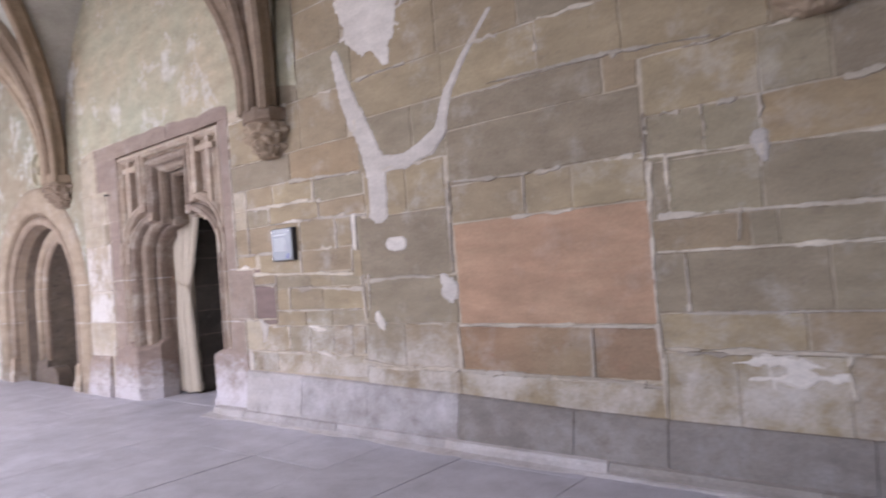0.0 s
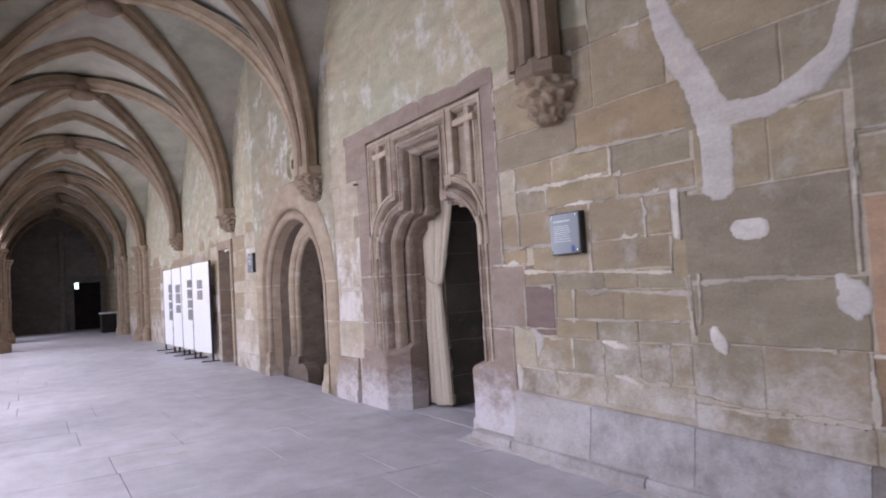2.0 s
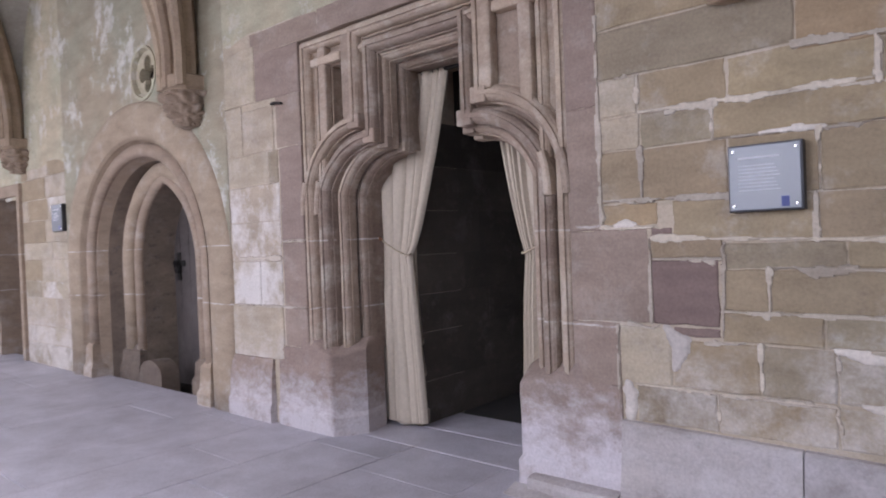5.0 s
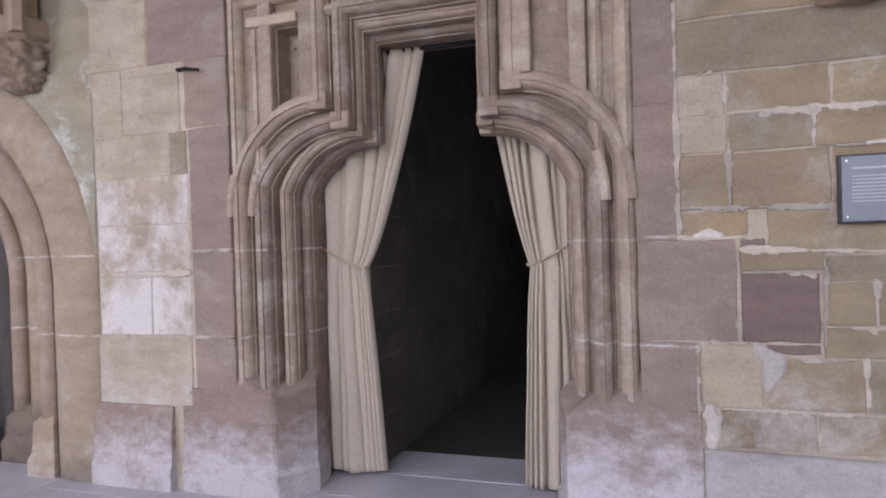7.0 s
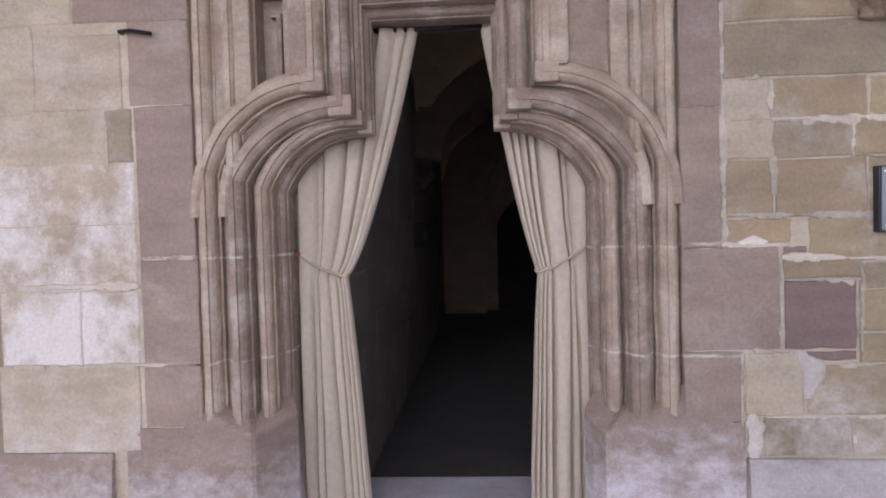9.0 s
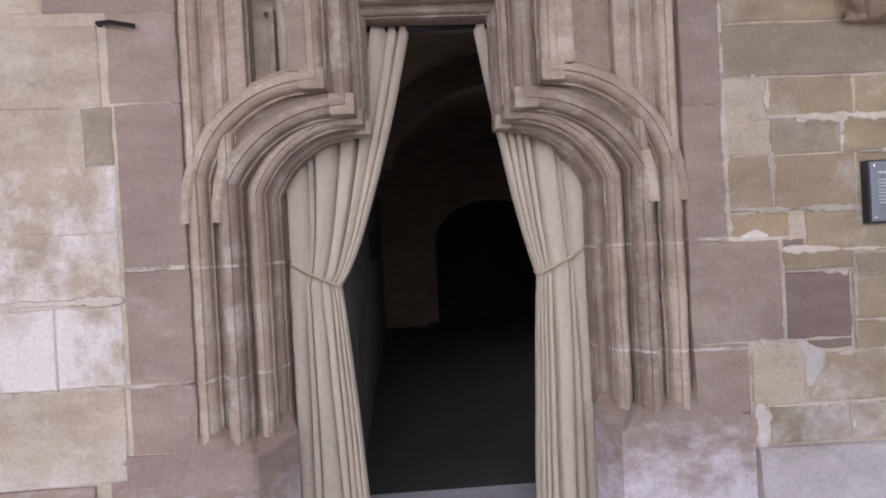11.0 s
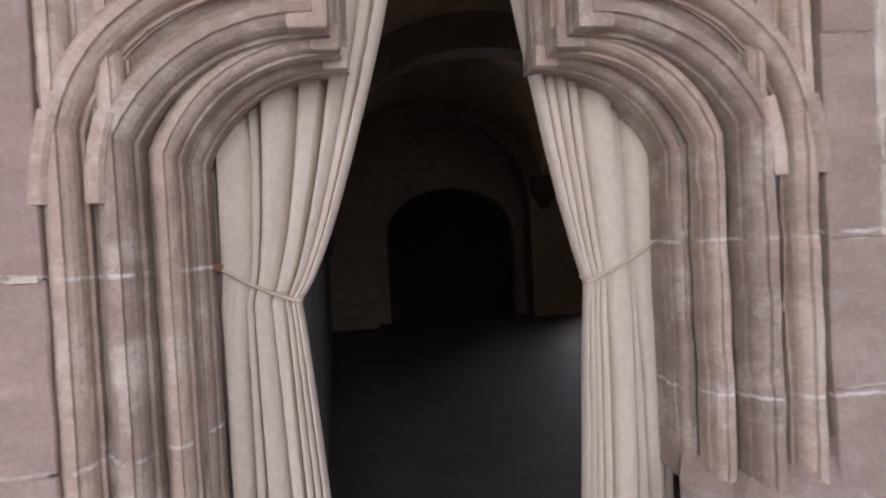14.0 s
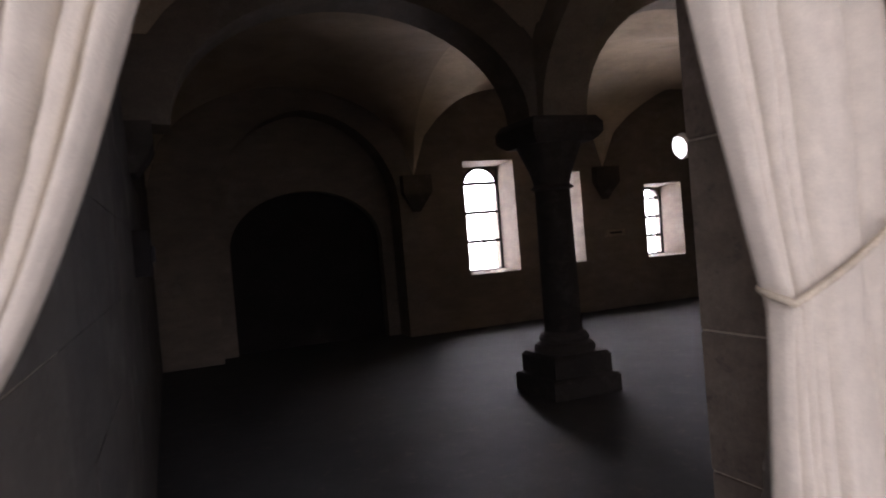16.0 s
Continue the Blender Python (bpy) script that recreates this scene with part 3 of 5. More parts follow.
for sgn in (1, -1):
    for d in (1.085, 0.955):
        stub = [(4.478 + (0.022 if d < 1 else 0), PORTAL + sgn * (d + o), z) for o, z in ((0.0, 1.86), (0.022, 1.78), (0.034, 1.70), (0.037, 1.62))]
        part("moulding_stub", sweep(stub, [(-0.024, -0.05), (-0.024, 0.012), (-0.012, 0.022), (0.012, 0.022), (0.024, 0.012), (0.024, -0.05)], (-1, 0, 0)), JAMB, portal)
    part("crossing_stub", box(4.482, 4.56, PORTAL + sgn * 0.66, PORTAL + sgn * 0.99, 2.695, 2.755, 0.014), JAMB, portal)
    part("crossing_bar", box(4.49, 4.56, PORTAL + sgn * 0.875 - 0.042, PORTAL + sgn * 0.875 + 0.042, 2.12, 2.83, 0.018), JAMB, portal)
    part("crossing_bar", box(4.478, 4.56, PORTAL + sgn * 0.60 - 0.05, PORTAL + sgn * 0.60 + 0.05, 2.27, 2.86, 0.02), JAMB, portal)
    # foot block with its chamfered shoulder
    corner, inside = (0.87, 0.70) if sgn > 0 else (0.775, 0.69)
    wide = 1.50 if sgn > 0 else 1.40
    low = [(wide, 4.466), (1.14, 4.466), (1.06, 4.466), (0.97, 4.466), (corner + 0.02, 4.466), (corner, 4.476), ((corner + inside) / 2, 4.58), (inside + 0.02, 4.68), (0.77, 4.91) if sgn > 0 else (0.835, 4.87)]
    top = [(wide, 4.466), (1.14, 4.466), (1.11, 4.56), (1.02, 4.585), (0.93, 4.61), (0.895, 4.67), (0.85, 4.71), (0.815, 4.83), (0.79, 4.93) if sgn > 0 else (0.84, 4.90)]
    start = [0.60, 0.60, 0.655, 0.60, 0.575, 0.565, 0.585, 0.62, 0.66]
    heights = [0.0, 0.07, 0.135, 0.15, 0.165, 0.25, 0.35, 0.45] + [0.52 + 0.018 * k for k in range(16)]
    rings = []
    for z in heights:
        ring = []
        for i in range(8):
            for k in range(5 if i < 7 else 6):
                f = k / 5
                blend = lambda row: [row[i][c] + (row[i + 1][c] - row[i][c]) * f for c in (0, 1)]
                (d, x), (dt, xt), z0 = blend(low), blend(top), start[i] + (start[i + 1] - start[i]) * f
                g = max(0.0, min(1.0, (z - z0) / 0.13))
                g = g * g * (3 - 2 * g)
                base = 0.016 * max(0.0, min(1.0, (0.165 - z) / 0.03))
                ring.append((x + (xt - x) * g - base, PORTAL + sgn * (d + (dt - d) * g - (base if d < 1.1 else 0)), min(z, 0.618) if i < 1 else z))
        rings.append(ring + [(5.0, PORTAL + sgn * wide, min(z, 0.618))])
    foot = loft(rings)
    for v in foot.verts:
        p = v.co
        if p.z < 0.6:
            v.co.x += 0.006 * noise.noise((p.y * 7, p.z * 7, sgn)) + 0.02 * max(noise.noise((p.y * 11, p.z * 9, 4 + sgn)) - 0.45, 0)
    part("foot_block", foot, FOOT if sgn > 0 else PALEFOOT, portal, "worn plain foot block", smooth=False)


# ---------------------------------------------------------------- curtains
def curtain(sgn, seed):
    ob = empty("curtain", "beige linen curtain tied back in the portal opening", "curtain", "pair of tied-back curtains", at=(4.96, PORTAL + sgn * 0.6, 0))
    rnd = random.Random(seed)
    phase = rnd.uniform(0, 6.28)
    tie_z, top_z = 1.285, 2.605
    nu, nv = 260, 120
    # where each fold lies across the cloth at the rail, the tie and the hem, and how deep it is above and below the tie
    if sgn > 0:
        folds = [(0.07, 0.055, 0.06, 0.03, 0.04), (0.15, 0.10, 0.13, 0.012, 0.035), (0.27, 0.157, 0.21, 0.05, 0.04), (0.43, 0.30, 0.32, 0.03, 0.02), (0.66, 0.47, 0.55, 0.08, 0.05), (0.73, 0.55, 0.66, 0.014, 0.022), (0.90, 0.80, 0.82, 0.06, 0.06)]
    else:
        folds = [(0.10, 0.05, 0.05, 0.03, 0.035), (0.20, 0.10, 0.12, 0.02, 0.045), (0.28, 0.16, 0.20, 0.045, 0.04), (0.38, 0.24, 0.30, 0.03, 0.045), (0.59, 0.56, 0.56, 0.075, 0.06), (0.67, 0.63, 0.72, 0.014, 0.024), (0.90, 0.86, 0.88, 0.055, 0.04)]
    rings = []
    for j in range(nv + 1):
        z = 0.03 + (top_z - 0.03) * j / nv
        if z >= tie_z:
            s = (z - tie_z) / (top_z - tie_z)
            inner = 0.512 - 0.43 * s ** 0.72 if sgn > 0 else 0.52 - 0.275 * s ** 0.8
        else:
            s = (tie_z - z) / tie_z
            inner = 0.505 - 0.10 * s ** 0.8 if sgn > 0 else 0.52 - 0.065 * s ** 0.7
        outer = 0.83
        free = min(abs(z - tie_z) * 3.0, 1)
        marks = []
        for top, mid, hem, deep_top, deep_hem in folds:
            bow = 1 - (1 - s) ** 1.7
            marks.append((mid + ((top if z >= tie_z else hem) - mid) * bow + 0.006 * noise.noise((z * 2.2, top * 31, seed)), (0.35 + 0.65 * free) * (deep_top if z >= tie_z else deep_hem)))
        edges = [(0.0, 0.012)] + marks + [(1.0, 0.01)]
        ring = []
        for i in range(nu + 1):
            u = i / nu
            d = inner + (outer - inner) * u
            x = 4.958 + 0.008 * math.sin(5.2 * u + 0.5 * z + phase)
            for (a, deep), (b, deep_next) in zip(edges, edges[1:]):
                if a <= u < b or (b == 1.0 and u == 1.0):
                    f = (u - a) / (b - a)
                    # each fold lies over the next: deep just past its edge, then a long flat rise
                    x += 1.9 * deep * (max(1 - f * 2.4, 0) ** 2) - 0.55 * deep_next * math.sin(math.pi * min(f, 1) ** 1.5 * 0.62)
            x += 0.004 * noise.noise((u * 7, z * 2, seed)) + 0.002 * noise.noise((u * 22, z * 7, seed))
            x += 0.005 * math.exp(-((z - tie_z) / 0.05) ** 2) * math.cos(u * 60) * max(1 - 2 * u, 0)
            ring.append((x, PORTAL + sgn * (d + 0.004 * noise.noise((z * 2, u * 3, seed))), z + 0.012 * math.sin(7 * u + phase) * (1 if j == 0 else 0)))
        rings.append(ring)
    cloth = part("cloth", loft(rings, closed=False), CLOTH, ob, smooth=True)
    md = cloth.modifiers.new("thickness", "SOLIDIFY")
    md.thickness = 0.0015
    y_in, y_out = (0.512, 0.80) if sgn > 0 else (0.52, 0.80)
    pts = []
    for k in range(13):
        s = k / 12
        pts.append((4.918 + 0.012 * s, PORTAL + sgn * (y_out + (y_in - y_out) * s), 1.44 - 0.15 * s - 0.014 * math.sin(math.pi * s)))
    for k in range(1, 7):
        a = math.pi * k / 6
        pts.append((4.93 + 0.03 * (1 - math.cos(a)), PORTAL + sgn * (y_in - 0.012 * math.sin(a)), 1.29 + 0.004 * k))
    part("tie_rope", sweep(pts, round_profile(0.0065, 8), (0, 0, 1)), ROPE, ob, "twisted pale cord", smooth=True)
    if sgn > 0:
        loop = [(4.912, PORTAL + 0.80, 1.442), (4.911, PORTAL + 0.785, 1.434), (4.911, PORTAL + 0.765, 1.422), (4.913, PORTAL + 0.75, 1.414)]
        part("rope_hook", sweep(loop, [(-0.012, -0.006), (-0.012, 0.006), (0.012, 0.006), (0.012, -0.006)], (-1, 0, 0)), LEATHER, ob, "brown leather loop on the jamb")
    return ob


curtain(1, 3)
curtain(-1, 11)
rod = thing("curtain_rod", sweep([(4.965, 8.0, 2.60), (4.965, 8.84, 2.60)], round_profile(0.014, 10), (0, 0, 1)), IRON, "thin dark iron rod above the portal curtains", "curtain rod", smooth=True)


# ---------------------------------------------------------------- arched side door
arch = empty("arched_doorway", "beige sandstone arched doorway with two rounded orders", "doorway", at=(WALL, SIDE, 0))


def arch_sweep(half, rise, x, profile, name, material=None, foot=0.3):
    pts = [(x, y, z) for y, z in arch_outline(SIDE, half, 1.25, rise, foot, 20)]
    pts[1:1] = [(x, SIDE - half, foot + (1.25 - foot) * k / 4) for k in (1, 2, 3)]
    part(name, worn(sweep(pts, profile, (-1, 0, 0)), 0.003, half * 7), material or DOORWAY, arch, smooth=True)


def arch_skin(a, b, xa, xb, name, material=None):
    ring = lambda half, rise, x: [(x, y, z) for y, z in arch_outline(SIDE, half, 1.25, rise, -0.1, 20)]
    part(name, loft([ring(*a, xa), ring(*b, xb)], closed=False), material or DOORWAY, arch, smooth=True)


swell = [(-0.195, -0.06), (-0.195, 0.0), (-0.15, 0.018), (-0.08, 0.036), (0.0, 0.042), (0.08, 0.036), (0.15, 0.016), (0.185, -0.01), (0.19, -0.06)]
arch_sweep(1.56, 1.46, 4.464, swell, "hood", foot=0.0)
arch_skin((1.38, 1.29), (1.33, 1.245), 4.45, 4.535, "outer_groove")
arch_skin((1.33, 1.245), (1.16, 1.10), 4.535, 4.55, "outer_step")
arch_sweep(1.245, 1.17, 4.535, round_profile(0.072, 12, 0.8), "outer_roll")
arch_skin((1.16, 1.10), (1.12, 1.07), 4.55, 4.66, "hollow")
arch_skin((1.12, 1.07), (1.06, 1.07), 4.66, 4.815, "plain_reveal", SOOTSHADE)
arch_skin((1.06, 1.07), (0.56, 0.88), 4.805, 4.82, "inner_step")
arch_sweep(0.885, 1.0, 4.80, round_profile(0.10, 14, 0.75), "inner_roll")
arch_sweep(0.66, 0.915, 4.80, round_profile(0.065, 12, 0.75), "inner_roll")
arch_skin((0.56, 0.88), (0.55, 0.86), 4.80, 5.16, "door_reveal", SOOTSHADE)
for sgn in (1, -1):
    for half, w, x0, h in ((1.25, 0.115, 4.43, 0.42), (0.80, 0.24, 4.70, 0.36)):
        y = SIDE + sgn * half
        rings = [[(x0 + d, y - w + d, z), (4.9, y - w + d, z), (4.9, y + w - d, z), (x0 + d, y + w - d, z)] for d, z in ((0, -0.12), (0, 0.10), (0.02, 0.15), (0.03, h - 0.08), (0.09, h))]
        part("foot_stone", loft(rings), DOORWAY if half > 1 else SOOTSHADE, arch)
# the pit's shade is coloured into the threshold
part("threshold", box(4.62, 5.2, 11.1, 13.4, -0.24, -0.13, 0.01), DARK, arch, "worn sunken threshold, near-black for the shade of its pit")
side_door = empty("door_2", "closed grey oak plank door with iron ring lock", "door", kind="structure", at=(5.17, SIDE, 0))
for k in range(6):
    y0 = 11.66 + 0.205 * k
    part("plank", box(5.15, 5.19, y0, y0 + 0.2, -0.12, 2.2, 0.006), WOOD, side_door)
lock = box(5.135, 5.15, 12.57, 12.83, 1.21, 1.28, 0.008)
box(5.135, 5.152, 12.66, 12.74, 1.05, 1.37, 0.008, bm=lock)
lock_plate = part("lock_plate", lock, IRON, side_door, "black iron cross-shaped lock plate")
part("ring_handle", sweep([(5.118, 12.70 + 0.06 * math.cos(k * math.pi / 8), 1.20 + 0.06 * math.sin(k * math.pi / 8)) for k in range(17)], round_profile(0.009, 6), (1, 0, 0)), IRON, lock_plate, "black iron ring")
guard = thing("guard_stone", prism(arch_outline(12.42, 0.24, 0.10, 0.15, -0.14, 8), 4.625, 4.82), SOOTSHADE, "low round-topped dark guard stone beside the sunken threshold", "guard stone")


oculus = empty("quatrefoil_window", "small round stone window with quatrefoil opening", "window", at=(WALL, 11.95, 3.14))
bm = bmesh.new()
ring_o, ring_i = [], []
for k in range(48):
    a = 2 * math.pi * k / 48
    foil = 0.07 + 0.115 * abs(math.cos(2 * a)) ** 0.7
    ring_o.append((0.265 * math.cos(a), 0.265 * math.sin(a)))
    ring_i.append((foil * math.cos(a), foil * math.sin(a)))
loft([[(x, 11.95 + y * s, 3.14 + z * s) for y, z in ring] for ring, x, s in ((ring_o, 4.49, 1), (ring_o, 4.452, 1), (ring_o, 4.452, 0.9), (ring_o, 4.50, 0.82), (ring_i, 4.51, 1.0), (ring_i, 4.62, 1.0))], caps=False, bm=bm)
part("stone_ring", bm, OLDWALL, oculus)
# near-black sheet painted as the shade inside the foil opening
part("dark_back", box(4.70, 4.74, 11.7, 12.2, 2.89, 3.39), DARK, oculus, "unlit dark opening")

niche = empty("dark_doorway", "dark open doorway recess behind display boards", "doorway", at=(4.9, 16.05, 0))
# the recess's shade, put in as a near-black back
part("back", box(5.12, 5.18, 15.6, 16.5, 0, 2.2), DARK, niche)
for y in (15.56, 16.54):
    part("jamb", box(4.43, 5.1, y - 0.05, y + 0.05, 0, 2.24, 0.015), DOORWAY, niche)
part("lintel", box(4.43, 5.1, 15.5, 16.6, 2.2, 2.36, 0.015), DOORWAY, niche)


# ---------------------------------------------------------------- signs and display boards
def plaque(y0, y1, z0, z1, lines):
    ob = empty("information_plaque", "grey glass information plaque with pale print on the wall", "plaque", "plaques on the wall", at=(WALL, (y0 + y1) / 2, z0))
    back = part("backing", box(WALL - 0.05, WALL - 0.002, y0 - 0.008, y1 + 0.008, z0 - 0.008, z1 + 0.008, 0.003), FRAME, ob, "dark backing board")
    sheet = part("glass_sheet", box(WALL - 0.058, WALL - 0.051, y0, y1, z0, z1, 0.002), SIGN, ob)
    w, h = y1 - y0, z1 - z0
    for i in range(lines):
        z = z1 - h * (0.2 + 0.055 * i + (0.06 if i else 0))
        part("print_line", box(WALL - 0.0595, WALL - 0.0585, y1 - w * 0.13, y1 - w * (0.72 - 0.1 * ((i * 7) % 4) / 4), z, z + h * (0.03 if i == 0 else 0.016)), INK, sheet)
    for sy in (0.06, 0.94):
        for sz in (0.07, 0.93):
            bm = turned([(0.0075, 0), (0.0075, 0.004), (0.005, 0.006)], 12, (0, 0, 0))
            bmesh.ops.transform(bm, matrix=Matrix.Translation((WALL - 0.058, y0 + w * sy, z0 + h * sz)) @ Matrix.Rotation(radians(-90), 4, "Y"), verts=bm.verts)
            part("stud", bm, STEEL, sheet, "steel stud")
    part("emblem", box(WALL - 0.0598, WALL - 0.0585, y0 + w * 0.16, y0 + w * 0.27, z0 + h * 0.03, z0 + h * 0.19), BLUE, sheet, "small blue printed square")
    return ob


plaque(6.16, 6.445, 1.475, 1.75, 9)
plaque(14.03, 14.33, 1.68, 1.99, 7)


def display_board(y0, x0, x1, seed):
    y1 = y0 + 1.0
    ob = empty("display_board", "white exhibition display board with dark pictures on feet", "display board", "row of display boards", at=((x0 + x1) / 2, y0, 0))
    dx = (x1 - x0)
    ring = lambda z, o: [(x0 - o, y0, z), (x0 + o, y0, z), (x1 + o, y1, z), (x1 - o, y1, z)]
    sheet = part("panel", loft([ring(0.16, 0.014), ring(2.02, 0.014)]), BOARD, ob)
    rnd = random.Random(seed)
    for x, y in ((x0, y0 - 0.02), (x1, y1 + 0.02)):
        part("post", box(x - 0.02, x + 0.02, y - 0.018, y + 0.018, 0.02, 2.04, 0.004), FRAME, ob, "grey metal post")
        part("foot", box(x - 0.22, x + 0.22, y - 0.03, y + 0.03, 0.0, 0.02, 0.004), FRAME, ob, "flat grey metal foot")
    s0, width, z1 = rnd.uniform(0.28, 0.42), rnd.uniform(0.24, 0.32), rnd.uniform(1.62, 1.72)
    for row in range(2 if seed == 0 else rnd.choice((3, 4))):
        z0 = z1 - rnd.uniform(0.16, 0.24)
        pt = lambda s, z, o: (x0 + dx * s - o, y0 + s, z)
        part("picture", loft([[pt(s0, z0, o), pt(s0 + width, z0, o), pt(s0 + width, z1, o), pt(s0, z1, o)] for o in (0.016, 0.019)]), PHOTO, sheet, "dark photograph")
        z1 = z0 - rnd.uniform(0.02, 0.05)


for i, (y, xa, xb) in enumerate(((16.9, 4.34, 4.2), (18.0, 4.32, 4.18), (19.1, 4.3, 4.16), (20.2, 4.28, 4.14))):
    display_board(y, xa, xb, i)

hook = thing("wall_hook", sweep([(4.50, 9.86, 2.50), (4.45, 9.86, 2.50), (4.43, 9.80, 2.497), (4.43, 9.70, 2.478)], round_profile(0.010, 6), (0, 0, 1)), IRON, "rusty iron wall hook beside the portal", "hook")


# ---------------------------------------------------------------- vaulted room behind the portal
BACK, LEFT, COLX, COLY, CAP = 13.5, 8.93, 9.28, 5.6, 2.33
STEP = 3.33
thing("threshold", box(4.622, 5.019, 7.29, 9.56, -0.1, 0.002, 0.005), FLAG, "worn grey stone slab under the portal", "threshold", kind="structure")
thing("threshold", box(5.023, 5.47, 7.52, 8.92, -0.1, 0.004, 0.006), FLAG, "worn grey stone slab in the portal passage", "threshold", kind="structure")
thing("floor", box(4.6, 14.8, -6, 9.6, -0.3, -0.004), ROOMFLOOR, "smooth grey stone floor, darkened for the dim room", "floor", kind="structure")
wall_left = thing("wall_left", box(5.02, BACK, LEFT + 0.01, LEFT + 0.6, -0.3, 4.4), SHADEWALL, "dim stone wall of the vaulted room", "wall", kind="structure")
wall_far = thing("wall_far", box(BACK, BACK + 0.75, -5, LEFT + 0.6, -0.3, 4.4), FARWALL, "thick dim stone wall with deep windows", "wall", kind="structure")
thing("wall_right", box(5.55, BACK, -4.9, -4.5, -0.3, 4.4), SHADEWALL, "dim stone end wall of the room", "wall", kind="structure")


def window_cut(y0, y1, z0, z1, splay):
    inner = [(y0 - 0.04, z0 - 0.03), (y1 + splay, z0 - 0.03), (y1 + splay, z1 + 0.06), ((y0 + y1) / 2, z1 + 0.06), (y0 - 0.04, z1 + 0.06)]
    return cutter(loft([[(BACK - 0.1, y, z) for y, z in inner], [(BACK + 0.55, y, z) for y, z in ((y0 - 0.02, z0), (y1 + 0.02, z0), (y1 + 0.02, z1 + 0.02), ((y0 + y1) / 2, z1 + 0.02), (y0 - 0.02, z1 + 0.02))]]))


WINDOWS = [(3.70, 4.30, 0.83, 2.48, 0.26), (2.48, 3.02, 0.86, 2.25, 0.2), (0.42, 0.87, 0.80, 1.98, 0.36), (-0.75, -0.3, 0.80, 1.98, 0.36)]
cuts = []
for y0, y1, z0, z1, sp in WINDOWS:
    cuts.append(window_cut(y0, y1, z0, z1, sp))
    w = (y1 - y0) / 2
    cuts.append(cutter(prism(arch_outline((y0 + y1) / 2, w, z1 - w, w - 0.001, z0, 8), BACK + 0.4, BACK + 1)))
ring_at = lambda x, yc, zc, r: [(x, yc + r * math.cos(a * math.pi / 12), zc + r * math.sin(a * math.pi / 12)) for a in range(24)]
cuts.append(cutter(loft([ring_at(BACK - 0.1, 0.32, 2.66, 0.24), ring_at(BACK + 0.3, 0.1, 2.66, 0.2), ring_at(BACK + 0.9, -0.33, 2.66, 0.5)])))
cuts.append(cutter(prism(arch_outline(6.87, 1.30, 1.9, 1.43, -0.1), BACK - 0.2, BACK + 0.45)))
cuts.append(cutter(prism(arch_outline(6.85, 1.10, 1.45, 0.80, -0.1), BACK + 0.2, BACK + 0.7)))
cut(wall_far, cuts)
# near-black closing leaf carries the deep recess's shade in its colour
thing("door_3", box(BACK + 0.66, BACK + 0.72, 5.7, 8.0, 0, 2.5), DARK, "near-black leaf closing the arched recess, shade put in its colour", "door", kind="structure")
GLASS, gn, gl, gb = node_material("window_glass")
gb.inputs["Transmission Weight"].default_value, gb.inputs["Roughness"].default_value, gb.inputs["IOR"].default_value = 1.0, 0.05, 1.1
for i, (y0, y1, z0, z1, sp) in enumerate(WINDOWS):
    win = empty("window_%d" % (i + 1), "bright round-headed leaded window in a deep reveal", "window", kind="structure", at=(BACK + 0.55, (y0 + y1) / 2, z0))
    w = (y1 - y0) / 2
    pane = part("pane", prism(arch_outline((y0 + y1) / 2, w + 0.01, z1 - w, w, z0 - 0.01, 8), BACK + 0.56, BACK + 0.565), GLASS, win)
    pane.visible_shadow = False
    pts = [(BACK + 0.55, y, z) for y, z in arch_outline((y0 + y1) / 2, w, z1 - w, w - 0.001, z0, 8)]
    part("window_frame", sweep(pts + pts[:1], round_profile(0.022, 6), (1, 0, 0)), LEAD, win)
    for k in range(1, 4):
        z = z0 + (z1 - w - z0 + 0.05) * k / 3
        part("glazing_bar", box(BACK + 0.54, BACK + 0.556, y0, y1, z - 0.026, z + 0.026), LEAD, win)
    part("glazing_bar", box(BACK + 0.54, BACK + 0.553, (y0 + y1) / 2 - 0.011, (y0 + y1) / 2 + 0.011, z0, z1 - w), LEAD, win)
    opening_light("window_daylight", (BACK + 0.7, (y0 + y1) / 2, (z0 + z1) / 2), (BACK - 2, (y0 + y1) / 2, z0 + 0.4), y1 - y0 + 0.3, z1 - z0 + 0.3, 68, (0.96, 0.97, 1.0))
DAY, dn, dl, db = node_material("white_daylight")
db.inputs["Base Color"].default_value = (0.8, 0.8, 0.8, 1)
db.inputs["Emission Color"].default_value, db.inputs["Emission Strength"].default_value = (0.97, 0.98, 1, 1), 2.2
thing("backdrop", box(17, 17.1, -12, 16, -1, 8), DAY, "blank white overcast daylight outside the windows", "backdrop", kind="structure")


def low_arc(s, rise):
    return rise * math.sqrt(max(1 - s * s, 0))


def room_bay(x0, x1, y0, y1):
    n = 22
    bm = bmesh.new()
    rows = []
    for j in range(n + 1):
        row = []
        for i in range(n + 1):
            x, y = x0 + (x1 - x0) * i / n, y0 + (y1 - y0) * j / n
            lean = max(x - COLX, 0) / (BACK - COLX) * -0.28
            y += lean * ((LEFT - y) / (LEFT - COLY) if y > COLY else 1)
            z = CAP + 0.02 + max(low_arc(2 * i / n - 1, 1.32), low_arc(2 * j / n - 1, 1.30))
            row.append(bm.verts.new((x, y, z)))
        rows.append(row)
    for a, b in zip(rows, rows[1:]):
        for i in range(n):
            bm.faces.new((a[i], b[i], b[i + 1], a[i + 1]))
    return bm


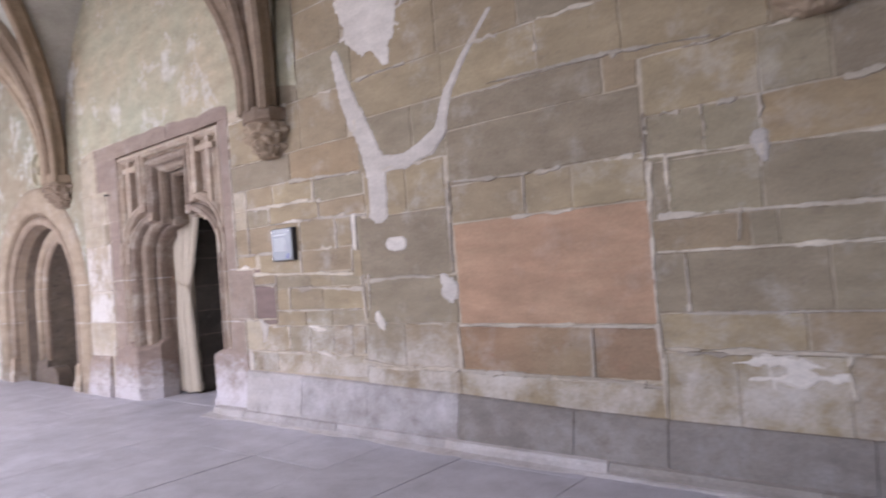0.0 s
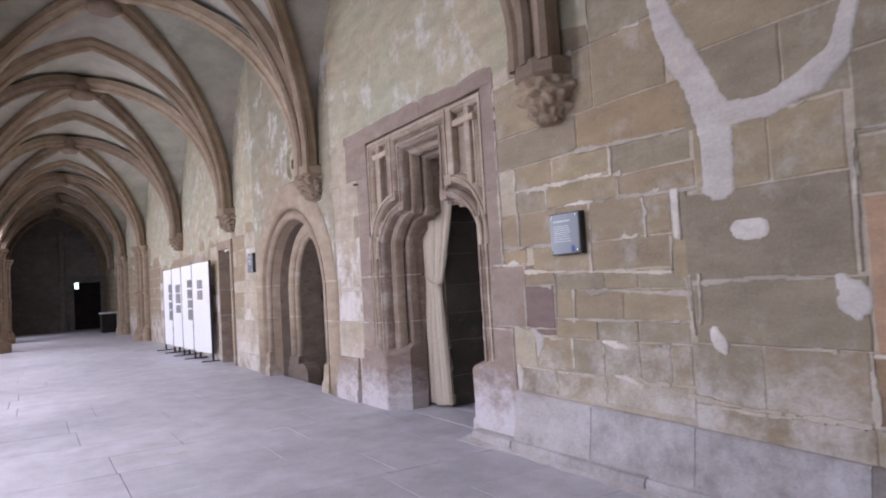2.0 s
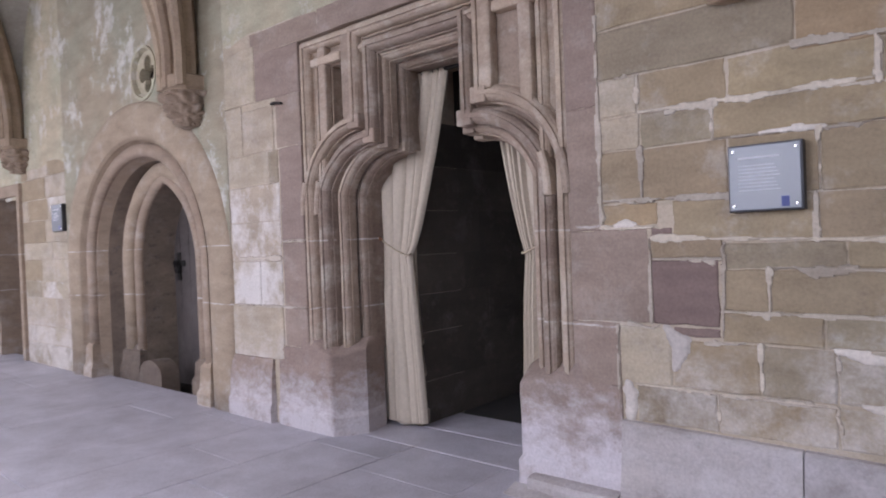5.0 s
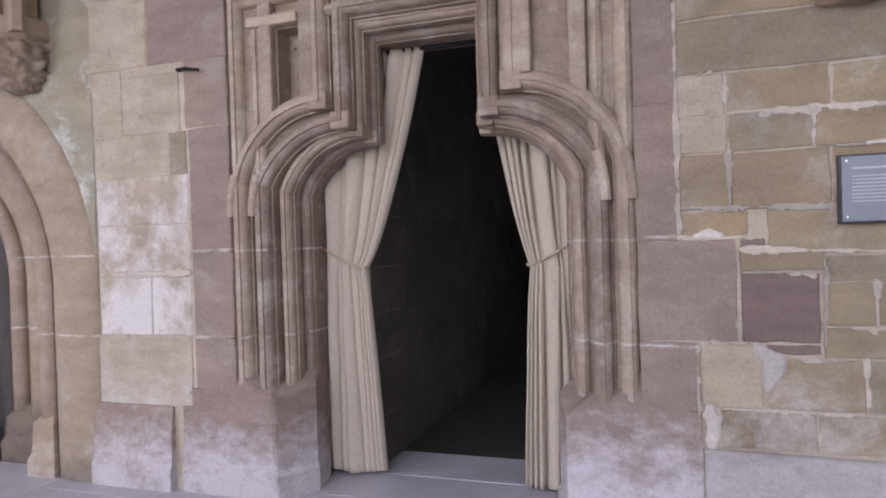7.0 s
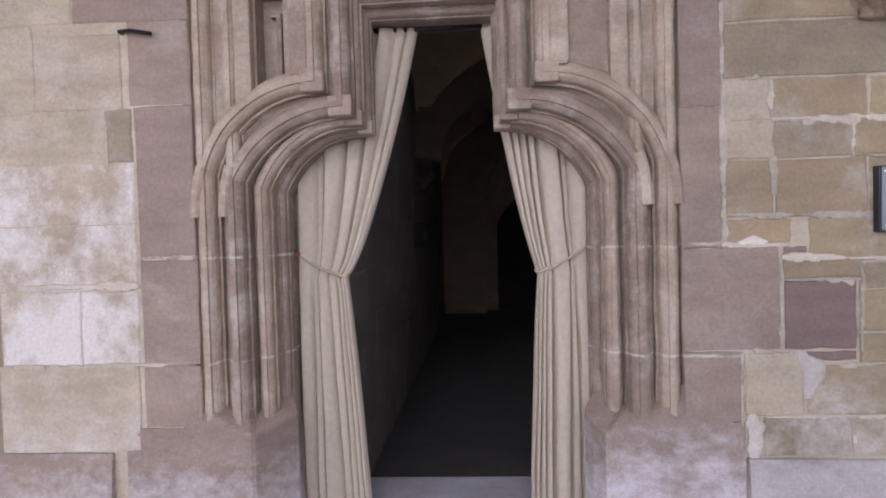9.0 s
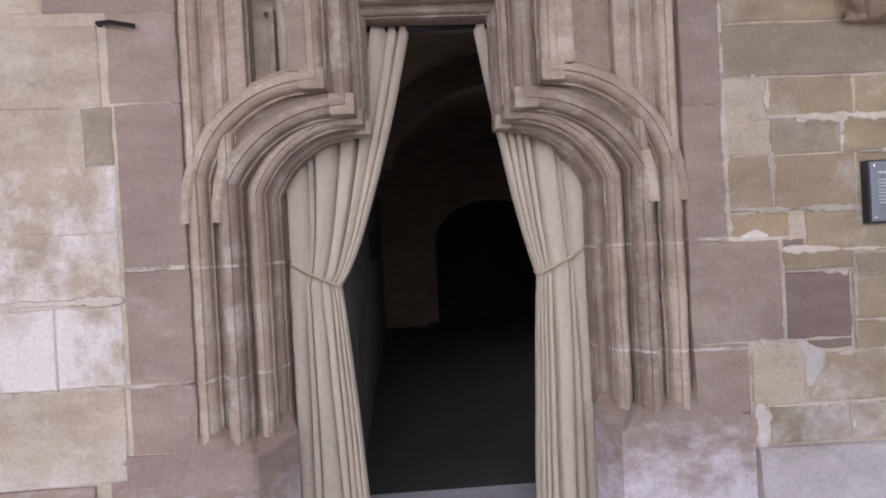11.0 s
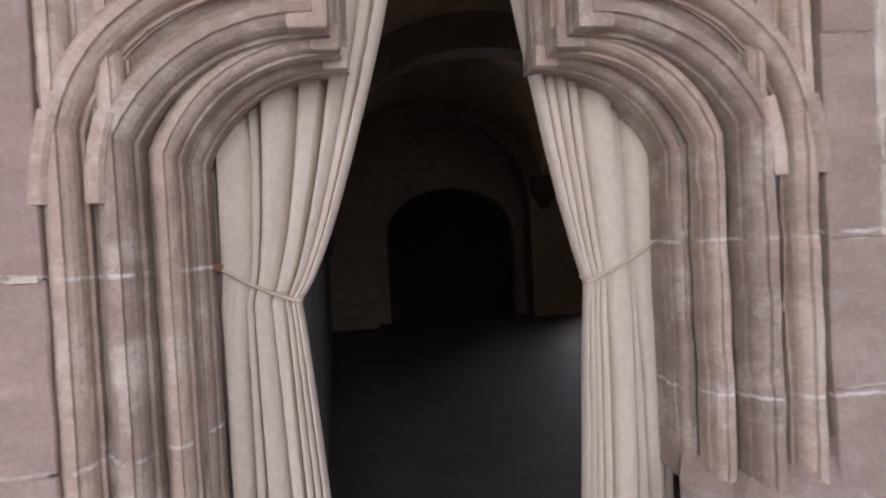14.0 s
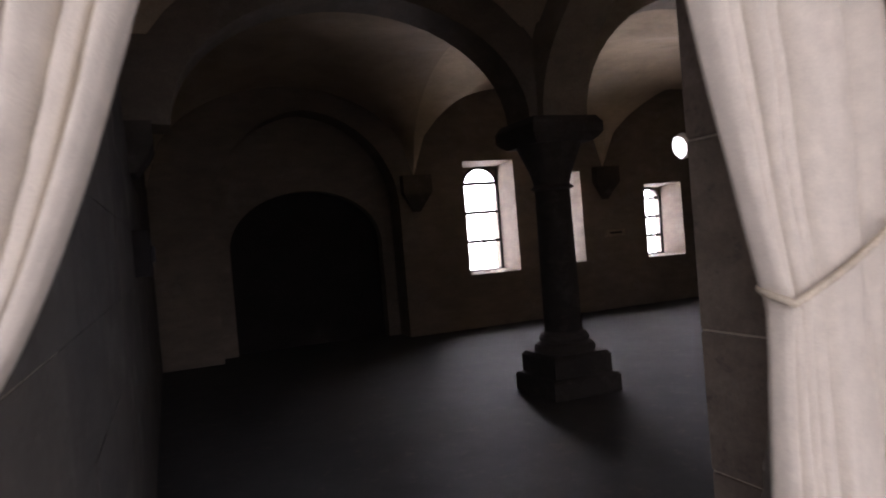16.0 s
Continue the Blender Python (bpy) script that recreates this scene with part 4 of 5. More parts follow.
for y1 in (LEFT, COLY, COLY - STEP, COLY - 2 * STEP):
    y0 = COLY if y1 == LEFT else y1 - STEP
    for x0, x1 in ((5.55, COLX), (COLX, BACK)):
        thing("ceiling", room_bay(x0, x1, y0, y1), ROOMVAULT, "plastered groin vault of the dim room", "ceiling", kind="structure", smooth=True)
thing("ceiling", box(5.4, 14.3, -5, 9.6, 3.75, 3.95), ROOMVAULT, "plain closing slab above the room vault", "ceiling", kind="structure")


def band(p, q, rise):
    pts = []
    for k in range(25):
        s = -math.cos(math.pi * k / 24)
        pts.append((p[0] + (q[0] - p[0]) * (s + 1) / 2, p[1] + (q[1] - p[1]) * (s + 1) / 2, CAP + low_arc(s, rise)))
    mid = Vector(((p[0] + q[0]) / 2, (p[1] + q[1]) / 2, CAP - 0.4))
    return sweep(pts, [(-0.2, 0.42), (-0.2, 0.0), (0.2, 0.0), (0.2, 0.42)], lambda i: Vector(pts[i]) - mid)


arches = [((COLX, COLY + 0.28), (COLX, LEFT - 0.28), 0.96), ((COLX, COLY - 0.28), (COLX, COLY - STEP + 0.28), 1.15), ((COLX, COLY - STEP - 0.28), (COLX, COLY - 2 * STEP + 0.28), 1.15), ((COLX - 0.28, COLY), (5.55, COLY), 1.1), ((COLX - 0.28, COLY - STEP), (5.55, COLY - STEP), 1.1)]
for p, q, rise in arches:
    thing("vault_arch", band(p, q, rise), FARWALL, "broad plain stone arch between column and wall", "arch", "arches of the room vault")


def column(y):
    ob = empty("column", "stout stone column darkened to a silhouette, with stepped base and moulded capital", "column", "columns of the vaulted room", at=(COLX, y, 0))
    sq = lambda w, z: [(COLX - w, y - w, z), (COLX + w, y - w, z), (COLX + w, y + w, z), (COLX - w, y + w, z)]
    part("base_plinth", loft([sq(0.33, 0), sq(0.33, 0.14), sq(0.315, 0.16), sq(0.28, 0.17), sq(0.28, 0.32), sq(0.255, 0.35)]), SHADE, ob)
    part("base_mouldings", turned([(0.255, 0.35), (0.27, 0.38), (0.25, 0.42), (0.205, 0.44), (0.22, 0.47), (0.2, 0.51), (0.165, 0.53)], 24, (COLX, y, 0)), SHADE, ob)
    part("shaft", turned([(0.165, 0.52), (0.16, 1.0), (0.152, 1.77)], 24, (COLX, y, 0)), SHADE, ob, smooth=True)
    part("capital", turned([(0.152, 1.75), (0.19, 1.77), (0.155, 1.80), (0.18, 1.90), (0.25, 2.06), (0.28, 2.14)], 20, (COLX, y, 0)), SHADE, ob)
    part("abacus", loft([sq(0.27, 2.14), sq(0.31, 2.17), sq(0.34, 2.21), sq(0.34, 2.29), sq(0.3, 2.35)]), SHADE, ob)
    return ob


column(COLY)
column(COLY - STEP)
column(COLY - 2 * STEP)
for x in (COLX,):
    thing("impost", loft([[(x - w, LEFT + 0.02, z), (x + w, LEFT + 0.02, z), (x + w, LEFT - d, z), (x - w, LEFT - d, z)] for w, d, z in ((0.2, 0.04, 2.02), (0.26, 0.12, 2.12), (0.28, 0.16, 2.2), (0.28, 0.16, 2.35))]), SHADEWALL, "moulded stone impost block under the vault arch", "impost", "imposts of the room")
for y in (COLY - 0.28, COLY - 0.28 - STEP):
    thing("impost", loft([[(BACK + 0.02, y - w, z), (BACK + 0.02, y + w, z), (BACK - d, y + w, z), (BACK - d, y - w, z)] for w, d, z in ((0.06, 0.02, 1.82), (0.13, 0.08, 1.95), (0.2, 0.14, 2.06), (0.22, 0.15, 2.10), (0.22, 0.15, 2.35))]), SHADEWALL, "moulded stone impost block under the vault arch", "impost", "imposts of the room")
switch = empty("wall_box", "small dark metal box on the room wall", "wall box", at=(8.64, LEFT, 1.4))
part("case", box(8.55, 8.73, LEFT - 0.10, LEFT + 0.01, 1.34, 1.62, 0.012), DARK, switch)
part("handle", box(8.62, 8.66, LEFT - 0.12, LEFT - 0.10, 1.42, 1.52, 0.006), IRON, switch)
label = empty("wall_label", "small pale label board between the windows", "label", at=(BACK, 1.85, 1.25))
part("board", box(BACK - 0.03, BACK + 0.01, 1.65, 2.03, 1.20, 1.31, 0.006), FARWALL, label)
part("print_line", box(BACK - 0.032, BACK - 0.029, 1.72, 1.96, 1.235, 1.272), DARK, label)


# ---------------------------------------------------------------- plaster remains
def wall_sheet(y0, y1, low, top, x, step, skip=None):
    """An uneven thin coat on the wall, from the height low(y) up."""
    bm = bmesh.new()
    ny = int((y1 - y0) / step)
    cols = []
    for i in range(ny + 1):
        y = y0 + (y1 - y0) * i / ny
        z0 = low(y)
        nz = 26
        cols.append([bm.verts.new((x - 0.006 * noise.noise((y * 2, z0 + (top - z0) * j / nz * 2, 3)) - (0.0 if j else -0.012), y, z0 + (top - z0) * j / nz)) for j in range(nz + 1)])
    for a, b in zip(cols, cols[1:]):
        for j in range(26):
            c = (a[j].co + b[j + 1].co) / 2
            if skip and skip(c.y, c.z):
                continue
            bm.faces.new((a[j], b[j], b[j + 1], a[j + 1]))
    return bm


def arch_top(y):
    d = abs(y - SIDE) / 1.70
    return 1.25 + 1.60 * math.sqrt(max(1 - d * d, 0))


def rough(y, a, f=2.0):
    return a * (noise.noise((y * f, 1.3, 0)) + 0.5 * noise.noise((y * f * 4, 7.1, 0)))


thing("plaster_coat", wall_sheet(10.53, 14.02, lambda y: arch_top(y), 5.9, 4.466, 0.06, lambda y, z: (y - 11.95) ** 2 + (z - 3.14) ** 2 < 0.062), OLDWALL, "weathered greenish and cream plaster remains", "plaster", kind="structure")
thing("plaster_coat", wall_sheet(14.02, 41, lambda y: 2.35 + rough(y, 0.5, 0.6), 5.9, 4.466, 0.15), OLDWALL, "weathered greenish and cream plaster remains", "plaster", kind="structure")
thing("plaster_coat", wall_sheet(6.0, 10.53, lambda y: 3.0 + 0.03 * (y - 7) + rough(y, 0.10, 0.9), 5.9, 4.462, 0.05), OLDWALL, "weathered white and cream plaster remains", "plaster", kind="structure")
thing("plaster_coat", wall_sheet(-7, 6.0, lambda y: 4.1 + rough(y, 0.3, 1.0), 5.9, 4.462, 0.2), OLDWALL, "weathered cream plaster remains", "plaster", kind="structure")


def blot(strokes, seed, amp=0.5, x=4.4625, cell=0.015):
    """A thin coat of plaster along strokes of (y, z, half width), with an uneven outline."""
    segs = [(p, q) for stroke in strokes for p, q in zip(stroke, stroke[1:])]

    def field(y, z):
        best = 9.0
        for p, q in segs:
            dy, dz = q[0] - p[0], q[1] - p[1]
            f = max(0.0, min(1.0, ((y - p[0]) * dy + (z - p[1]) * dz) / (dy * dy + dz * dz)))
            w = p[2] + (q[2] - p[2]) * f
            n = noise.noise((y * 7 + seed, z * 7, seed)) + 0.6 * noise.noise((y * 21, z * 21 + seed, 3))
            best = min(best, math.hypot(y - p[0] - f * dy, z - p[1] - f * dz) - w * (1 + amp * n))
        return best

    ys = [p[0] for st in strokes for p in st]
    zs = [p[1] for st in strokes for p in st]
    pad = 2 * max(p[2] for st in strokes for p in st) + 0.02
    y0, z0 = min(ys) - pad, min(zs) - pad
    ny, nz = int((max(ys) + pad - y0) / cell) + 2, int((max(zs) + pad - z0) / cell) + 2
    val = [[field(y0 + i * cell, z0 + j * cell) for j in range(nz)] for i in range(ny)]
    bm = bmesh.new()
    made = {}

    def vert(i, j):
        if (i, j) not in made:
            y, z, v = y0 + i * cell, z0 + j * cell, val[i][j]
            if v > 0:
                gy = (field(y + 0.003, z) - field(y - 0.003, z)) / 0.006
                gz = (field(y, z + 0.003) - field(y, z - 0.003)) / 0.006
                g = max(gy * gy + gz * gz, 0.3)
                k = min(v / g, cell * 1.2)
                y, z = y - k * gy, z - k * gz
            made[i, j] = bm.verts.new((x if v < 0 else 4.474, y, z))
        return made[i, j]

    for i in range(ny - 1):
        for j in range(nz - 1):
            if min(val[i][j], val[i + 1][j], val[i][j + 1], val[i + 1][j + 1]) < 0:
                bm.faces.new((vert(i, j), vert(i + 1, j), vert(i + 1, j + 1), vert(i, j + 1)))
    return bm


def whole(bm):
    """The largest connected piece alone."""
    left, best = set(bm.faces), set()
    while left:
        todo = [left.pop()]
        piece = set(todo)
        while todo:
            for e in todo.pop().edges:
                for g in e.link_faces:
                    if g in left:
                        left.discard(g)
                        piece.add(g)
                        todo.append(g)
        best = piece if len(piece) > len(best) else best
    bmesh.ops.delete(bm, geom=[f for f in bm.faces if f not in best], context="FACES")
    return bm


def patch(strokes, seed, amp=0.35):
    thing("plaster_patch", whole(blot(strokes, seed, amp)), PLASTER, "flat white plaster repair patch on the masonry", "plaster patch", "plaster patches on the masonry", smooth=True)


patch([[(5.48, 3.1, 0.05), (5.38, 2.75, 0.09), (5.16, 2.3, 0.10), (5.10, 2.1, 0.11), (5.10, 1.78, 0.10)],
       [(5.12, 2.14, 0.07), (4.78, 2.13, 0.06), (4.55, 2.2, 0.075), (4.42, 2.3, 0.06), (4.33, 2.55, 0.038), (4.15, 2.78, 0.026), (3.92, 3.02, 0.022)]], 1, 0.22)
patch([[(5.06, 3.75, 0.42), (5.05, 3.35, 0.34), (4.98, 3.15, 0.14), (4.91, 2.93, 0.05)]], 2, 0.25)
patch([[(5.0, 1.515, 0.055), (4.88, 1.51, 0.055)]], 3, 0.15)
patch([[(5.20, 0.97, 0.03), (5.17, 0.90, 0.05), (5.15, 0.86, 0.02)]], 5)
patch([[(4.50, 1.24, 0.03), (4.45, 1.15, 0.08), (4.43, 1.06, 0.02)]], 6)
patch([[(6.78, 0.93, 0.02), (6.71, 0.84, 0.055), (6.735, 0.74, 0.02)]], 7)
patch([[(5.395, 1.76, 0.042), (5.40, 1.64, 0.036), (5.40, 1.53, 0.03)]], 15)
patch([[(6.985, 0.64, 0.022), (6.97, 0.52, 0.03), (6.985, 0.38, 0.016)], [(7.01, 0.61, 0.012), (6.94, 0.60, 0.012)]], 16, 0.5)
patch([[(6.92, 1.435, 0.012), (6.97, 1.44, 0.024), (7.03, 1.432, 0.012)]], 18, 0.5)
patch([[(6.33, 1.81, 0.012), (6.2, 1.815, 0.022), (6.08, 1.803, 0.012)]], 19, 0.5)
patch([[(6.06, 0.875, 0.012), (5.96, 0.85, 0.03), (5.84, 0.84, 0.012)]], 21, 1.0)
patch([[(5.97, 0.66, 0.008), (5.88, 0.65, 0.02), (5.78, 0.62, 0.01)]], 21, 1.0)
patch([[(2.3, 1.86, 0.05), (2.28, 1.74, 0.015)]], 9)
patch([[(2.52, 0.68, 0.02), (2.3, 0.70, 0.035), (2.1, 0.67, 0.015)], [(2.45, 0.60, 0.01), (2.2, 0.61, 0.035), (2.0, 0.62, 0.02)], [(2.36, 0.72, 0.012), (2.33, 0.55, 0.012)]], 13, 1.2)


# ---------------------------------------------------------------- masonry, plinth and flagstones
rnd = random.Random(5)


EDGES = []


def stone(parent, y0, y1, z0, z1, material, joint=0.008, x=WALL, name="stone"):
    """One ashlar of the wall, with uneven, worn edges."""
    j = lambda: rnd.uniform(-0.004, 0.004)
    joint = joint * 0.5
    y0, y1 = min(y0, y1) + joint, max(y0, y1) - joint
    z0, z1 = z0 + joint, z1 - joint
    cy, cz = (y0 + y1) / 2, (z0 + z1) / 2
    corner = []
    for ya, za, yb, zb in ((y0, z0, y1, z0), (y1, z0, y1, z1), (y1, z1, y0, z1), (y0, z1, y0, z0)):
        for k in range(4):
            f = k / 4
            corner.append((ya + (yb - ya) * f + j(), za + (zb - za) * f + j()))
    proud = x + rnd.uniform(-0.004, 0.003)
    tilt = rnd.uniform(-0.004, 0.004)
    inner = []
    for y, z in corner:
        d = rnd.choice((0.003, 0.004, 0.006, 0.008, 0.013))
        inner.append((y + math.copysign(min(d, abs(y - cy)), cy - y), z + math.copysign(min(d, abs(z - cz)), cz - z)))
    rings = [[(x + 0.05, y, z) for y, z in corner], [(proud + 0.005, y, z) for y, z in corner], [(proud + tilt * (z - cz) * 2, y, z) for y, z in inner]]
    ob = part(name, loft(rings), material, parent)
    if parent is wall_east and 1.2 < y0 and y1 < 7.1 and 0.5 < z1 < 3.0:
        EDGES.append((y0, y1, z0, z1))
    return ob


def courses(rows, mats):
    for z0, z1, ys in rows:
        for a, b in zip(ys, ys[1:]):
            stone(wall_east, b, a, z0, z1, rnd.choice(mats))


TANS = [TAN, TAN, GREY]
courses([(0.46, 0.64, (6.94, 6.545, 6.06, 5.36)), (0.65, 0.88, (6.75, 6.355, 6.06, 5.75, 5.51, 5.36)), (0.88, 1.02, (6.515, 6.1, 5.75, 5.36)), (1.02, 1.215, (6.51, 6.31, 5.855, 5.33)),
         (1.215, 1.335, (6.505, 6.01, 5.725, 5.33)), (1.265, 1.36, (6.845, 6.505)), (1.34, 1.54, (6.73, 6.12, 5.445)), (1.28, 1.51, (5.445, 5.34)), (1.54, 1.805, (6.88, 6.47, 6.1, 5.64, 5.44)),
         (1.51, 1.77, (5.44, 5.32)), (1.805, 1.975, (6.88, 6.53, 5.835)), (1.785, 1.94, (5.835, 5.25)), (1.975, 2.17, (6.89, 6.465, 5.885)), (1.94, 2.13, (5.885, 5.27))], TANS)
courses([(2.17, 2.42, (7.10, 6.18)), (2.42, 2.85, (7.10, 6.5, 6.0, 5.4)), (2.85, 3.2, (6.9, 6.0, 5.3)), (3.2, 3.6, (6.0, 5.4)), (3.6, 4.2, (6.0, 5.3))], [TAN, TAN, GREY])
courses([(1.805, 1.975, (7.10, 6.88)), (1.975, 2.17, (7.10, 6.89))], [CREAM])
courses([(1.545, 1.805, (7.10, 6.88))], [TAN])
courses([(2.13, 2.42, (6.18, 5.27)), (1.425, 1.545, (7.10, 6.80))], [OCHRE])
courses([(0.36, 0.56, (5.36, 4.40)), (0.56, 0.90, (5.36, 4.92, 4.40)), (0.90, 1.25, (5.32, 4.38)), (1.25, 1.74, (5.40, 4.42)), (1.74, 2.1, (5.25, 4.8, 4.42)), (2.1, 2.53, (5.3, 4.7, 4.38)),
         (2.53, 2.85, (5.4, 4.37)), (2.85, 3.3, (5.3, 4.4)), (3.3, 3.7, (5.4, 4.7, 4.4)), (3.7, 4.2, (5.3, 4.4))], [TAN, TAN, GREY])
courses([(0.33, 0.55, (4.40, 2.90)), (1.61, 1.88, (4.38, 3.75, 3.4, 2.92)), (1.88, 2.27, (4.38, 2.92)), (2.27, 2.5, (4.36, 3.14, 2.92)), (2.5, 2.84, (4.38, 3.58, 3.0)),
         (2.84, 3.3, (4.4, 3.7, 2.9)), (3.3, 3.7, (4.4, 3.2, 2.9)), (3.7, 4.2, (4.4, 3.6, 2.9))], [TAN, GREY])
courses([(0.555, 0.885, (4.40, 3.345, 2.92))], [RUST])
stone(wall_east, 2.92, 4.37, 0.89, 1.605, ROSE)
courses([(0.31, 0.73, (2.9, 2.5, 1.98, 1.2, 0.4)), (0.73, 0.95, (2.9, 2.15, 1.6, 0.9)), (0.95, 1.29, (2.92, 2.73, 2.02, 1.3, 0.6)), (1.29, 1.48, (2.92, 2.38, 2.24, 1.5, 0.8)),
         (1.48, 1.81, (2.9, 2.80, 2.3, 1.6, 0.9)), (2.08, 2.42, (2.9, 2.27, 1.94, 1.2)), (2.42, 2.84, (3.0, 2.2, 1.4, 0.6)), (2.84, 3.3, (2.9, 2.3, 1.5)), (3.3, 4.0, (2.9, 2.0, 1.2))], [GREY, GREY, TAN])
courses([(1.81, 2.08, (2.9, 2.58, 2.29))], [GREY])
courses([(1.81, 2.08, (2.29, 1.5, 0.8))], [OCHRE])
# reddish stones round the portal
for y0, y1, z0, z1 in ((6.52, 6.845, 0.945, 1.26), (6.52, 6.745, 0.89, 0.942), (6.73, 6.85, 1.37, 1.42)):
    stone(wall_east, y0, y1, z0, z1, MAROON, joint=0.01)
for y0, y1, z0, z1 in ((6.855, 7.288, 0.945, 1.42), (7.02, 7.288, 0.62, 0.943), (7.10, 7.288, 1.41, 2.05), (7.10, 7.288, 2.05, 2.92), (7.10, 8.3, 2.915, 3.1), (8.3, 9.3, 2.915, 3.1), (9.3, 10.15, 2.915, 3.1),
                       (9.538, 9.82, 0.62, 0.92), (9.538, 9.82, 0.92, 1.43), (9.538, 9.82, 1.43, 2.15), (9.538, 9.84, 2.15, 2.55), (9.538, 10.1, 2.55, 2.92)):
    stone(wall_east, y0, y1, z0, z1, PURPLE, joint=0.002)
stone(wall_east, 6.755, 7.02, 0.645, 0.94, CREAM)
stone(wall_east, 6.955, 7.015, 0.50, 0.60, GREY)
for y0, y1, z0, z1, m in ((9.84, 10.56, 0.50, 0.925, CREAM), (10.12, 10.52, 0.925, 1.28, PALE), (9.83, 10.12, 0.925, 1.28, PALE), (9.83, 10.52, 1.28, 1.60, PALE), (9.83, 10.52, 1.60, 1.89, PALE),
                          (9.83, 9.96, 1.89, 2.145, GREY), (9.96, 10.56, 1.89, 2.145, CREAM), (9.87, 10.30, 2.145, 2.5, CREAM), (10.30, 10.8, 2.145, 2.55, CREAM), (10.1, 10.6, 2.55, 3.0, CREAM)):
    stone(wall_east, y0, y1, z0, z1, m, joint=0.004)
# lower courses further along
for lo, hi in ((14.03, 15.5), (16.62, 24.0)):
    z = 0.0
    while z < 2.75:
        h = rnd.uniform(0.2, 0.36)
        y = lo
        while y < hi - 0.05:
            w = min(rnd.uniform(0.4, 0.95), hi - y)
            if hi - y - w < 0.2:
                w = hi - y
            stone(wall_east, y, y + w, z, z + h, rnd.choice([TAN, CREAM, CREAM, GREY, PALE] if z < 2 else [TAN, CREAM]))
            y += w
        z += h
far = bmesh.new()
z = 0.0
while z < 2.6:
    h = rnd.uniform(0.22, 0.36)
    y = 24.0
    while y < 41.2:
        w = rnd.uniform(0.5, 1.0)
        box(WALL - rnd.uniform(0, 0.008), WALL + 0.03, y + 0.01, y + w - 0.01, z + 0.01, z + h - 0.01, bm=far)
        y += w
    z += h
ob = part("far_masonry", far, TAN, wall_east)
tagged(ob, kind="stuff")
# courses of the far end wall
far = bmesh.new()
z = 0.0
while z < 4.6:
    h = rnd.uniform(0.26, 0.42)
    x = 0.0
    while x < 4.4:
        w = min(rnd.uniform(0.45, 0.95), 4.46 - x)
        if z > 2.35 or x + w < 3.05:
            box(x + 0.012, x + w - 0.012, 41.3 - rnd.uniform(0.006, 0.03), 41.32, z + 0.012, z + h - 0.012, bm=far)
        x += w
    z += h
tagged(part("far_masonry", far, ENDWALL, wall_north), kind="stuff")
# stones lining the passage through the wall, in the darkened reveal stone
for z0, z1 in ((0.0, 0.36), (0.36, 0.78), (0.78, 1.14), (1.14, 1.62), (1.62, 2.1), (2.1, 2.74)):
    part("stone", box(5.03, 5.548, 7.49, 7.508 + rnd.uniform(0, 0.004), z0 + 0.003, z1 - 0.003, 0.006), SOOTSHADE, wall_east)
# stones of the room's left wall
z = 0.0
while z < 2.2:
    h = rnd.uniform(0.28, 0.42)
    x = 5.04
    while x < 13.4:
        w = min(rnd.uniform(0.5, 1.0), 13.5 - x)
        d = rnd.uniform(0, 0.006)
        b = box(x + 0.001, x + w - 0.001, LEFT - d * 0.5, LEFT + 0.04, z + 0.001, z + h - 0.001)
        part("stone", b, SHADEWALL, wall_left)
        x += w
    z += h

